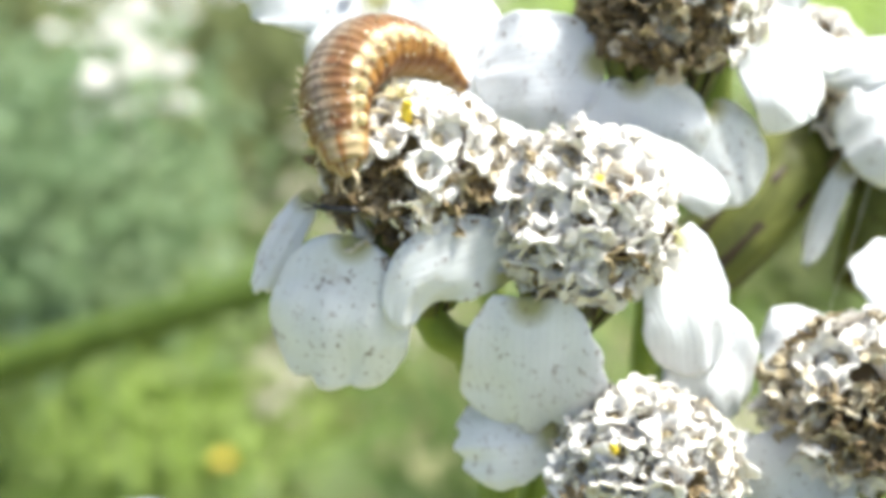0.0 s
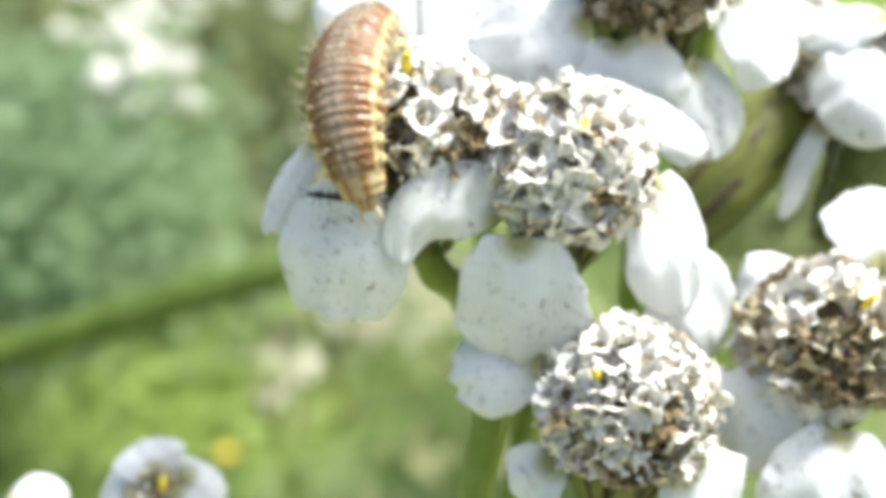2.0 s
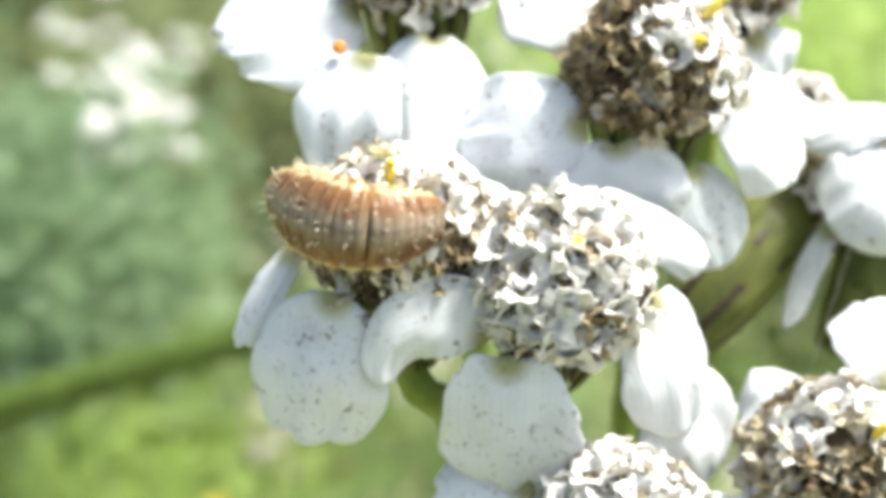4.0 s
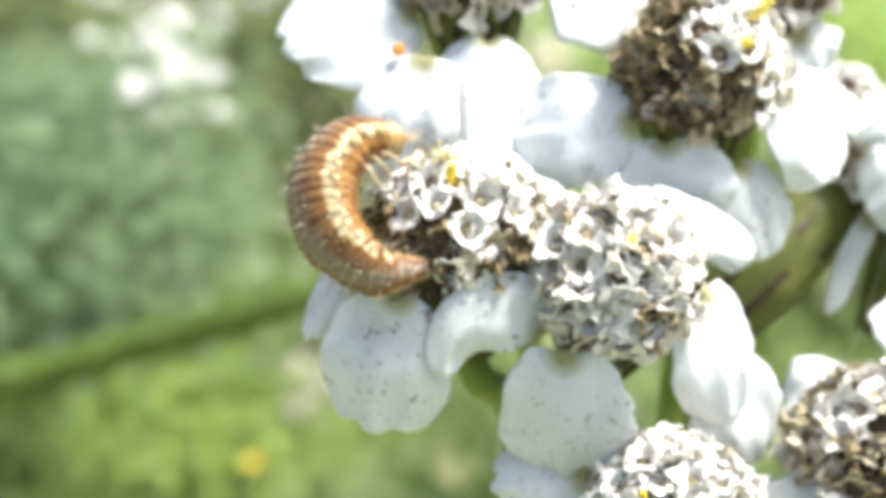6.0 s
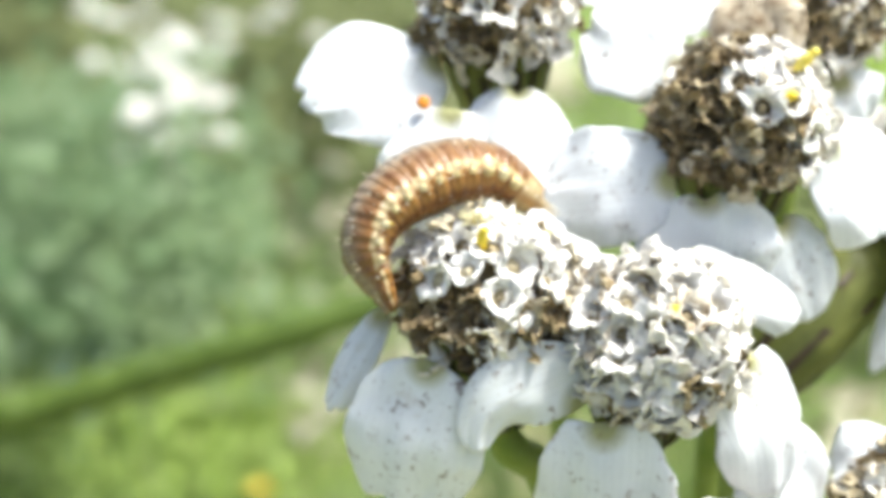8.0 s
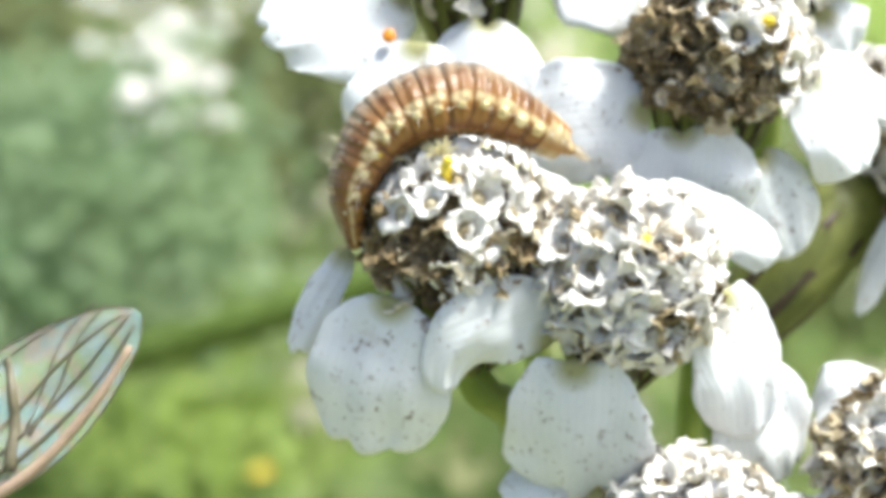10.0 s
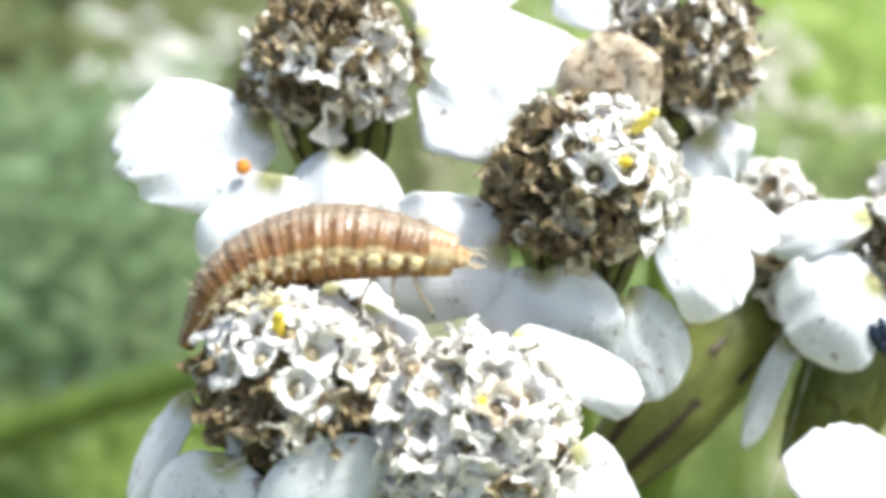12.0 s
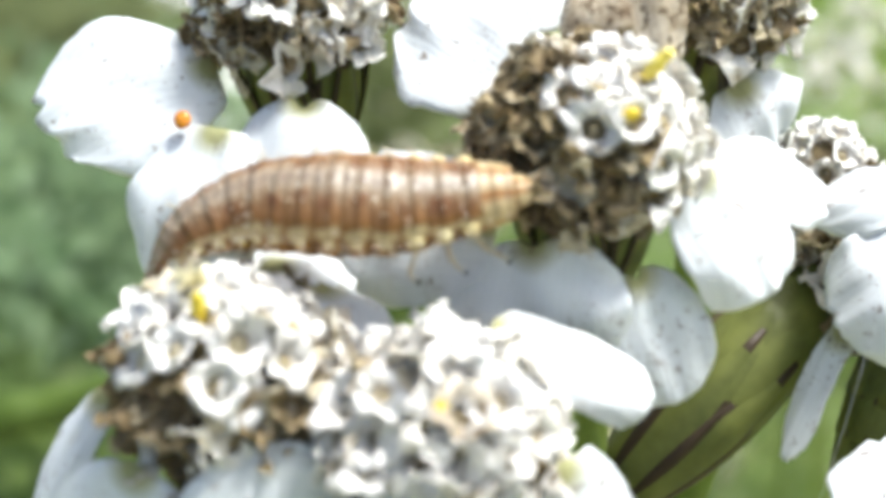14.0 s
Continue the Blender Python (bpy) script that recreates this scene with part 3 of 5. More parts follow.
def stigma_tuft(head, place, out):
    """Pale yellow withered stigmas that stand up as a small star."""
    off = head.matrix_basis.inverted() @ HEAD
    r = random.Random(11)
    spikes = []
    for _ in range(16):
        way = Vector((r.gauss(0, 0.7), r.gauss(0, 0.7), r.uniform(0.3, 1))).normalized()
        spikes.append(tube([(0, 0, 0), way * 0.22, way * r.uniform(0.34, 0.5)], [0.05, 0.04, 0.012], 6))
    m = Matrix.Translation(Vector(place) * MM) @ Vector(out).to_track_quat("Z", "Y").to_matrix().to_4x4()
    return part("stigma_tuft", mesh_of("stigma_tuft", *merge(*spikes), [PALE_POLLEN]), head, off @ m, "pale yellow withered stigmas")


def build_heads():
    head_a = flower_head((-3.7, 0.1, 0.64), (-0.1, -0.5, 0.85), 1.95, "white yarrow head browning below, with broad drooping rays", fresh=((0.05, -0.55, 0.83), 0.52), spent=((-0.1, -0.5, -0.86), 0.12))
    head_b = flower_head((0.18, -0.2, -0.39), (0.05, -0.72, 0.68), 2.0, "white yarrow head with fading florets and hanging rays", fresh=((0.0, -0.25, 0.95), 0.38), spent=((0.35, -0.85, -0.25), 1.08), fine=0.8, tight=True)
    head_d = flower_head((1.73, -0.3, -6.36), (0.05, -0.62, 0.78), 2.05, "freshly white domed yarrow head on a short stalk", fresh=((-0.1, -0.35, 0.93), 0.05), spent=((0.1, -0.75, -0.65), 0.88), fine=0.68, tight=True)
    head_c = flower_head((2.71, 2.6, 5.07), (0.0, -0.6, 0.8), 2.1, "half-withered yarrow head with brown florets and white rays", fresh=((0.6, -0.55, 0.58), 0.72), spent=((-0.6, -0.7, -0.3), -0.5))
    head_e = flower_head((7.24, 1.6, -4.86), (0.1, -0.6, 0.78), 2.05, "yarrow head with brown withered florets and white rays", fresh=((0.35, -0.4, 0.85), 0.72), spent=((0.15, -0.95, -0.25), 0.72))
    head_f = flower_head((-3.44, 4.3, 8.09), (-0.05, -0.55, 0.83), 1.88, "brown-centred yarrow head with broad notched white rays", fresh=((0.8, -0.45, -0.4), 2.0), spent=((-0.3, -0.85, 0.3), 0.55))
    head_g = flower_head((5.46, 6.3, 8.62), (0.1, -0.5, 0.85), 1.8, "fading yarrow head with one withered beige ray", fresh=((-0.15, -0.4, 0.9), 0.8), spent=((0.0, -0.95, 0.1), 0.66))
    head_h = flower_head((12.32, 7.0, 3.7), (0.2, -0.55, 0.8), 2.0, "sunlit white yarrow head with wide rays", fresh=((0, -0.5, 0.8), 0.6), cup=0)
    head_k = flower_head((8.52, 9.0, 2.36), (0.15, -0.7, 0.68), 1.6, "small yarrow head seen from below, with green bracts", cup=0, fine=0.9)
    flower_head((8.28, 9.5, 4.88), (0.1, -0.6, 0.78), 1.15, "small half-hidden yarrow head behind white rays", fresh=((0, -0.5, 0.85), 0.3), cup=0, fine=0.8)
    ligule(head_a, (-5.03, -1.00, -0.70), (-5.81, -0.40, -4.27), 3.37, (-0.2, -1, -0.05), lobes=1.3, oval=0.44, arch=0.14)
    ligule(head_a, (-6.15, 0.80, 0.44), (-7.54, 0.50, -1.98), 1.08, (-0.5, -0.9, 0.1), lobes=1.0, oval=0.48)
    ligule(head_a, (-2.33, 1.60, 2.40), (-0.94, 0.60, 1.27), 1.39, (0.3, -0.5, 0.8))
    ligule(head_a, (-3.35, 1.60, 2.65), (-2.05, 3.00, 2.92), 1.99, (0, -0.6, 0.8))
    ligule(head_b, (-1.43, -0.80, -1.70), (-3.80, -1.25, -2.86), 1.90, (-0.1, -1, -0.38), lobes=0.0, oval=0.46, bend=150, arch=0.03, fold=0.5, taper=-0.3)
    ligule(head_b, (-1.03, -1.20, -2.08), (-0.95, -0.10, -5.32), 3.01, (-0.15, -1, -0.05), lobes=0.9, claw=0.5, blunt=5.0)
    ligule(head_b, (2.32, -0.10, -0.65), (3.36, 0.80, -3.99), 2.33, (0.35, -0.9, 0.2), claw=0.55, lobes=0.0)
    ligule(head_b, (2.99, 1.30, -2.47), (4.15, 2.00, -5.25), 2.62, (0.3, -0.9, 0.1), lobes=0.4, claw=0.6)
    ligule(head_b, (1.04, 0.40, 1.64), (4.14, 1.60, 0.32), 1.44, (0.25, -0.95, 0.35), lobes=0.0, oval=0.34, fold=0.5, arch=0.1)
    ligule(head_d, (-0.30, 0.20, -5.25), (-2.69, 0.30, -5.67), 2.16, (-0.1, -1, 0.2), lobes=0.7)
    ligule(head_d, (3.57, 1.00, -5.87), (4.65, 2.00, -7.38), 2.48, (0.4, -0.9, 0.2))
    ligule(head_d, (2.99, -0.40, -7.87), (4.49, 0.00, -9.34), 2.57, (0.1, -1, 0.2))
    ligule(head_d, (-0.02, -0.10, -7.71), (-1.14, 0.20, -8.55), 1.72, (-0.3, -0.9, 0.2))
    ligule(head_e, (6.79, 2.20, -3.01), (5.09, 2.40, -3.86), 2.13, (-0.3, -0.8, 0.5))
    ligule(head_e, (6.21, 1.00, -5.27), (4.79, 1.20, -8.09), 2.80, (-0.3, -1, 0.1))
    ligule(head_e, (7.24, 0.20, -6.93), (6.68, 0.20, -10.16), 3.37, (0, -1, 0.1), lobes=1.0)
    ligule(head_e, (9.07, 3.00, -2.93), (9.02, 4.20, -0.56), 2.70, (0, -0.6, 0.8))
    ligule(head_c, (1.01, 2.00, 3.64), (-2.22, 2.60, 3.35), 3.09, (-0.1, -1, 0.08), lobes=0.3, oval=0.42, fold=0.4, arch=0.1)
    ligule(head_c, (1.74, 1.90, 3.32), (1.91, 2.20, 0.86), 3.62, (-0.1, -1, 0.15), lobes=0.2, oval=0.44, notch=0.14, arch=0.12)
    ligule(head_c, (3.66, 2.50, 2.74), (4.64, 3.00, 0.11), 2.20, (0.15, -1, 0.2), lobes=0.2, oval=0.44, notch=0.14, arch=0.14)
    ligule(head_c, (4.82, 2.40, 4.67), (6.45, 2.70, 2.32), 2.55, (0.25, -0.9, 0.4), lobes=0.2, oval=0.42, arch=0.12)
    ligule(head_c, (5.29, 3.60, 4.75), (7.71, 4.60, 4.43), 2.14, (0.3, -0.7, 0.7))
    ligule(head_f, (-4.90, 3.80, 6.79), (-8.34, 2.90, 5.68), 3.08, (-0.1, -0.95, 0.28), lobes=0.6, slant=0.08)
    ligule(head_f, (-4.60, 2.70, 5.47), (-5.35, 2.30, 2.29), 2.58, (-0.2, -1, 0.08), lobes=1.0)
    ligule(head_f, (-2.93, 3.10, 6.14), (-3.01, 2.40, 2.80), 3.11, (0.05, -1, 0.1), lobes=0.1, oval=0.46, notch=0.14, arch=0.12)
    ligule(head_f, (1.47, 4.60, 6.56), (-0.74, 4.00, 8.25), 3.44, (0.1, -0.9, 0.4), lobes=0.5)
    ligule(head_f, (-1.37, 5.20, 9.21), (2.88, 6.00, 9.17), 2.69, (0.2, -0.7, 0.7))
    ligule(head_f, (-1.83, 6.00, 10.18), (0.98, 8.00, 11.84), 2.70, (0.2, -0.7, 0.7))
    ligule(head_g, (3.87, 4.20, 6.71), (3.19, 4.20, 8.98), 2.29, (-0.1, -1, 0.3), aged=True, lobes=0.3, claw=0.6)
    ligule(head_g, (5.86, 5.60, 6.68), (6.77, 6.00, 5.34), 2.26, (0.2, -1, 0.2), lobes=0.8)
    ligule(head_g, (4.21, 6.80, 9.69), (2.70, 7.50, 11.26), 2.39, (-0.2, -0.7, 0.7))
    ligule(head_h, (10.28, 6.20, 4.55), (7.58, 6.60, 3.98), 1.50, (-0.2, -0.8, 0.6), lobes=0.2)
    ligule(head_h, (10.40, 5.60, 2.86), (8.11, 5.60, 1.49), 2.78, (-0.2, -1, 0.3), lobes=0.2, claw=0.6)
    ligule(head_h, (11.16, 7.20, 3.64), (9.46, 8.00, 4.61), 2.07, (-0.2, -0.8, 0.6))
    ligule(head_k, (8.36, 6.20, 1.50), (7.02, 6.20, -1.36), 0.74, (-0.7, -0.8, 0.1), arch=0.05, lobes=0.0, bow=0.1, claw=0.8, fold=0.2)
    involucre(head_k, (3.55, 7.50, -2.40), (7.70, 8.50, 1.95), 1.50)
    involucre(head_h, (8.90, 7.50, -2.22), (10.90, 7.50, 1.77), 1.65)
    stigma_tuft(head_a, (-4.0, -1.05, 2.45), (-0.1, -0.5, 0.8))
    anther(head_a, (-3.83, -1.31, 1.97), (-0.07, -0.74, 0.67), 1.5)
    anther(head_b, (0.16, -1.97, 0.23), (0.50, -0.50, 0.70), 1.6)
    anther(head_c, (3.91, 1.17, 6.40), (0.52, -0.62, 0.58), 1.7)
    anther(head_c, (3.36, 0.84, 5.46), (0.34, -0.92, 0.20), 1.6)
    anther(head_d, (0.79, -2.15, -5.43), (-0.41, -0.81, 0.41), 1.1)
    anther(head_e, (7.60, -0.60, -3.73), (0.14, -0.88, 0.45), 1.3)
    head_i = flower_head((-11.74, 8.00, -9.91), (-0.1, -0.5, 0.85), 0.75, "small young yarrow head with white rays and yellow centre", cup=False, fine=0.7)
    ligule(head_i, (-11.56, 7.50, -9.45), (-12.06, 7.80, -8.25), 1.9, (0, -0.8, 0.6))
    ligule(head_i, (-11.21, 7.50, -9.79), (-9.54, 7.80, -9.65), 1.8, (0, -0.8, 0.6))
    ligule(head_i, (-12.07, 7.50, -9.79), (-13.52, 7.80, -10.37), 1.8, (0, -0.8, 0.6))
    ligule(head_i, (-11.38, 7.50, -10.05), (-10.74, 7.80, -11.39), 1.8, (0, -0.8, 0.6))
    ligule(head_i, (-16.20, 7.50, -10.33), (-14.39, 7.80, -9.89), 1.6, (0, -0.8, 0.6))
    ligule(head_i, (-10.87, 7.50, -9.44), (-10.23, 7.80, -9.05), 1.4, (0, -0.8, 0.6))
    anther(head_i, (-11.24, 6.60, -9.51), (0, -0.8, 0.5), 1.6)


# ---- stalks ----
def stalk(parent, points, r0, r1, name="stalk", mat=STEM):
    pts = spline(points)
    n = len(pts)
    radii = [(r0 + (r1 - r0) * k / (n - 1)) * (1 + 0.05 * math.sin(k * 1.7)) for k in range(n)]
    return part(name, mesh_of(name, *tube(pts, radii, 12), [mat]), parent)


def build_stems():
    plant = thing("yarrow_stem", HEAD, "slender green yarrow stem branching under the flower heads", "plant stem")
    node = (0.6, 9.0, -22.0)
    stalk(plant, [(-3.9, 1.3, -1.1), (-3.1, 1.7, -3.0), (-2.2, 2.4, -3.8), (-1.6, 2.8, -6.8), (-2.0, 3.6, -10.0), (-0.8, 6.5, -16.0), node], 0.42, 0.58)
    stalk(plant, [(0.2, 1.4, -1.6), (0.3, 2.8, -4.0), (-0.6, 3.6, -7.5), (-1.0, 5.0, -11.0), (-0.4, 7.0, -17.0)], 0.30, 0.36)
    stalk(plant, [(1.8, 1.2, -8.0), (1.6, 3.2, -11.0), (1.2, 6.0, -16.0), node], 0.32, 0.42)
    stalk(plant, [(7.2, 3.4, -6.4), (6.6, 5.0, -10.0), (4.0, 7.5, -16.0), node], 0.32, 0.42)
    stalk(plant, [(2.8, 5.0, 2.8), (2.9, 7.0, -1.0), (2.6, 8.4, -7.0), (1.6, 9.0, -15.0), node], 0.34, 0.44)
    stalk(plant, [(-3.3, 6.6, 5.8), (-2.4, 8.6, 1.5), (-0.8, 9.6, -6.0), (0.4, 9.6, -15.0), node], 0.34, 0.44)
    stalk(plant, [(5.5, 8.6, 6.4), (5.0, 10.0, 1.0), (3.4, 10.4, -7.0), (1.6, 9.8, -15.0), node], 0.34, 0.44)
    stalk(plant, [(11.6, 9.6, -0.4), (10.0, 11.4, -4.0), (6.4, 11.6, -10.0), (2.6, 10.6, -17.0), node], 0.34, 0.44)
    stalk(plant, [(6.2, 9.9, 0.4), (5.0, 10.6, -3.6), (3.6, 10.8, -10.0), (1.6, 10.0, -17.0), node], 0.70, 0.44)
    stalk(plant, [node, (0.8, 22.0, -60.0), (1.0, 62.0, -140.0), (2.0, 92.0, -190.0)], 0.75, 1.2, "main_stem")
    stalk(plant, [(-11.7, 9.4, -10.6), (-10.0, 10.2, -14.0), (-5.0, 10.4, -20.0), (0.7, 12.0, -30.0)], 0.28, 0.42)


# ---- the larva ----
PIECES = 15
LENGTH = 7.0


def girth(s):
    """The body's half width, tail 0 to head 1."""
    knots = ((0, 0.21), (0.08, 0.36), (0.2, 0.58), (0.38, 0.82), (0.56, 0.92), (0.72, 0.85), (0.84, 0.70), (0.93, 0.60), (1.0, 0.49))
    for (a, p), (b, q) in zip(knots, knots[1:]):
        if s <= b:
            return 1.03 * (p + (q - p) * (s - a) / (b - a))
    return 1.03 * knots[-1][1]


def bristle(base, way, length):
    tip = base + way * length + Vector((0, -0.1 * length, 0))
    return tube([base, base + way * length * 0.5, tip], [0.012, 0.010, 0.004], 5)


def build_larva():
    larva = thing("larva", HEAD, "rust-brown and cream lacewing larva with bristly side tubercles", "insect larva")
    made = []
    for k in range(PIECES):
        s0, s1 = k / PIECES, (k + 1) / PIECES
        mid, half = (s0 + s1) / 2, LENGTH / PIECES / 2
        loops, n = [], 22
        for a in range(9):
            u = -1 + 2 * a / 8
            rad = girth(min(1, max(0, mid + u * 0.74 / PIECES)))
            rad *= (1 - 0.09 * abs(u) ** 8) * (1 + 0.012 * math.cos(u * 4 * math.pi))
            loop = []
            for j in range(n):
                an = 2 * math.pi * j / n
                q = rad * (1 + 0.10 * math.exp(-((abs(math.sin(an)) - 0.97) / 0.22) ** 2) * (1 - u * u))
                loop.append((q * math.sin(an), u * half * 1.55, q * math.cos(an) * 0.90))
            loops.append(loop)
        v, f = rings(loops)
        seg = part("body_segment", mesh_of("body_segment", v, [q[::-1] for q in f], [FORE_SKIN if k >= 14 else SKIN]), larva)
        rad = girth(mid)
        if 2 <= k <= 13:
            for side in (-1, 1):
                base = Vector((side * rad * 0.98, 0, rad * 0.14))
                size = 0.105 + 0.06 * (k >= 11) + 0.05 * rad
                knob = ball(size, size * 0.9, size * 0.85, 8, 6, base)
                part("tubercle", mesh_of("tubercle", *knob, [CREAM]), seg, label="cream side tubercle")
                hairs = []
                for h in range(6):
                    way = Vector((side * rng.uniform(0.5, 1), rng.uniform(-0.6, 0.5), rng.uniform(-0.2, 0.9))).normalized()
                    hairs.append(bristle(base, way, rng.uniform(0.3, 0.58)))
                part("bristle_tuft", mesh_of("bristle_tuft", *merge(*hairs), [HAIR]), seg, label="pale fine bristles")
            back = []
            for h in range(4):
                an = rng.uniform(-0.9, 0.9)
                p = Vector((rad * math.sin(an), rng.uniform(-0.1, 0.1), rad * 0.9 * math.cos(an)))
                back.append(bristle(p, p.normalized(), rng.uniform(0.16, 0.32)))
            part("bristle_tuft", mesh_of("bristle_tuft", *merge(*back), [HAIR]), seg, label="pale fine bristles")
        if 11 <= k <= 13:
            for side in (-1, 1):
                p0 = Vector((side * rad * 0.65, 0, -rad * 0.6))
                p1 = p0 + Vector((side * 0.30, 0.14 * (k - 12), -0.16))
                p2 = p1 + Vector((side * 0.10, 0.20 * (k - 12) + 0.10, -0.34))
                p3 = p2 + Vector((side * 0.05, 0.12, -0.20))
                part("leg", mesh_of("leg", *tube(spline([p0, p1, p2, p3], 4), [0.050 - 0.0028 * j for j in range(13)], 8), [AMBER]), seg, label="thin pale amber leg")
                part("claw", mesh_of("claw", *ball(0.035, 0.05, 0.06, 8, 6, p3), [DARK]), seg, label="tiny dark claw")
        if k == 4:
            part("pollen_grain", mesh_of("pollen_grain", *ball(0.10, 0.11, 0.09, 8, 6, (rad * 1.0, 0.05, rad * 0.02)), [POLLEN]), seg, label="yellow pollen grain")
        made.append(seg)
    skull = part("head", mesh_of("head", *ball(0.34, 0.32, 0.21, 16, 10), [FORE_SKIN]), larva)
    for side in (-1, 1):
        pts = [(side * 0.13, 0.22, -0.02), (side * 0.24, 0.40, -0.02), (side * 0.19, 0.56, -0.02), (side * 0.10, 0.68, -0.02)]
        part("jaw", mesh_of("jaw", *tube(spline(pts, 4), [0.05 - 0.038 * k / 12 for k in range(13)], 8), [AMBER]), skull, label="curved brown sickle jaw")
        pts = [(side * 0.18, 0.20, 0.06), (side * 0.27, 0.42, 0.10), (side * 0.33, 0.66, 0.08)]
        part("antenna", mesh_of("antenna", *tube(spline(pts, 4), [0.028 - 0.018 * k / 8 for k in range(9)], 6), [AMBER]), skull)
        part("eye", mesh_of("eye", *ball(0.05, 0.05, 0.04, 8, 6, (side * 0.22, 0.10, 0.06)), [DARK]), skull, label="tiny black eye")
    return made + [skull]


# ---- other small creatures and bits ----
def build_fly():
    """A fly whose wing reaches along +x from its hinge; its body lies behind the hinge."""
    fly = thing("hoverfly", HEAD, "small fly with clear iridescent dark-veined wings", "fly")
    def outline(s):
        x = 6.2 * s
        top = 1.75 * math.sin(math.pi * min(1, s) ** 0.72) ** 0.62
        low = -1.15 * math.sin(math.pi * s ** 0.9) ** 0.55
        return x, top, low
    verts, faces = [], []
    cols, rows = 36, 8
    for side in (0.012, -0.012):
        for a in range(cols + 1):
            x, top, low = outline(0.02 + 0.975 * a / cols)
            for b in range(rows + 1):
                y = low + (top - low) * b / rows
                verts.append((x, y, side + 0.10 * math.sin(x * 1.3) + 0.06 * math.cos(y * 5 + x)))
    w = rows + 1
    size = w * (cols + 1)
    for a in range(cols):
        for b in range(rows):
            q = (a * w + b, (a + 1) * w + b, (a + 1) * w + b + 1, a * w + b + 1)
            faces += [q, tuple(i + size for i in q[::-1])]
    membrane = mesh_of("membrane", verts, faces, [WING])
    def vein(points, r):
        pts = [(p.x, p.y, 0.10 * math.sin(p.x * 1.3) + 0.06 * math.cos(p.y * 5 + p.x)) for p in spline([(x, y, 0) for x, y in points], 6)]
        return tube(pts, [r * (1 - 0.5 * k / len(pts)) for k in range(len(pts))], 6)
    def edge(a, b, side):
        pts = [outline(a + (b - a) * k / 14) for k in range(15)]
        return vein([(x, (top if side > 0 else low)) for x, top, low in pts], 0.035)
    veins = (edge(0.02, 0.99, -1), edge(0.02, 0.99, 1), vein([(0.1, -0.1), (2.0, -0.55), (4.2, -0.50), (5.9, -0.15)], 0.07), vein([(0.1, 0.0), (2.0, -0.18), (4.4, -0.05), (6.05, 0.10)], 0.06),
                  vein([(0.2, 0.05), (2.0, 0.25), (3.9, 0.45), (5.2, 0.35), (5.9, 0.2)], 0.06), vein([(0.6, 0.75), (1.9, 1.30), (3.3, 1.42), (4.7, 1.14), (5.6, 0.72), (6.0, 0.35)], 0.035),
                  vein([(1.7, -0.60), (2.5, 0.20), (2.9, 0.75), (3.3, 1.42)], 0.15), vein([(1.6, -0.25), (1.8, 0.55), (1.75, 1.25)], 0.09), vein([(2.5, -0.30), (3.6, 0.05), (4.8, 0.55), (5.7, 0.70)], 0.045),
                  vein([(2.6, -0.10), (3.4, 0.30), (4.6, 0.85), (5.6, 0.90)], 0.04), vein([(0.9, -0.35), (1.7, 0.0), (2.4, 0.65)], 0.06))
    band = mesh_of("stigma", *vein([(0.2, -0.55), (2.0, -0.92), (4.0, -0.78), (5.5, -0.42)], 0.17), [STIGMA])
    vein_meshes = [mesh_of("vein", *piece, [VEIN]) for piece in veins]
    for m in (pose(0, 0, 0), pose(-1.6 * MM, 0.3 * MM, -1.2 * MM, 10, 0, 205)):
        wing = part("wing", membrane, fly, m, "clear iridescent wing with dark veins")
        for piece in vein_meshes:
            part("vein", piece, wing, label="dark brown wing vein")
        part("stigma", band, wing, label="pinkish brown wing edge")
    part("thorax", mesh_of("thorax", *ball(1.0, 1.3, 1.0, 16, 10, (-0.9, 0.2, -0.8)), [DARK]), fly)
    part("abdomen", mesh_of("abdomen", *ball(0.9, 2.4, 0.7, 16, 10, (-0.9, -3.0, -1.0)), [DARK]), fly)
    part("head", mesh_of("head", *ball(0.9, 0.6, 0.8, 16, 10, (-0.9, 1.9, -0.8)), [DARK]), fly)
    for side in (-1, 1):
        for k in range(3):
            p = Vector((-0.9 + side * 0.6, 0.8 - 0.6 * k, -1.5))
            part("leg", mesh_of("leg", *tube([p, p + Vector((side * 0.9, 0.3 - 0.4 * k, -0.4)), p + Vector((side * 1.3, 0.5 - 0.7 * k, -1.8))], [0.09, 0.07, 0.04], 6), [DARK]), fly)
    return fly


def build_thrips():
    bug = thing("thrips", HEAD, "slender dark thrips crawling on the flower head", "small insect")
    part("abdomen", mesh_of("abdomen", *ball(0.10, 0.36, 0.08, 10, 9, (0, -0.25, 0)), [DARK]), bug)
    part("thorax", mesh_of("thorax", *ball(0.10, 0.17, 0.09, 10, 7, (0, 0.16, 0)), [DARK]), bug)
    part("head", mesh_of("head", *ball(0.07, 0.09, 0.06, 10, 7, (0, 0.36, 0)), [DARK]), bug)
    for side in (-1, 1):
        part("antenna", mesh_of("antenna", *tube([(side * 0.03, 0.42, 0), (side * 0.08, 0.56, 0.02), (side * 0.10, 0.68, 0)], [0.018, 0.016, 0.01], 5), [DARK]), bug)
        for k in range(3):
            y = 0.26 - 0.14 * k
            part("leg", mesh_of("leg", *tube([(side * 0.06, y, -0.02), (side * 0.18, y + 0.04 - 0.05 * k, 0.0), (side * 0.26, y + 0.06 - 0.09 * k, -0.07)], [0.013, 0.011, 0.006], 5), [DARK]), bug)
    return bug


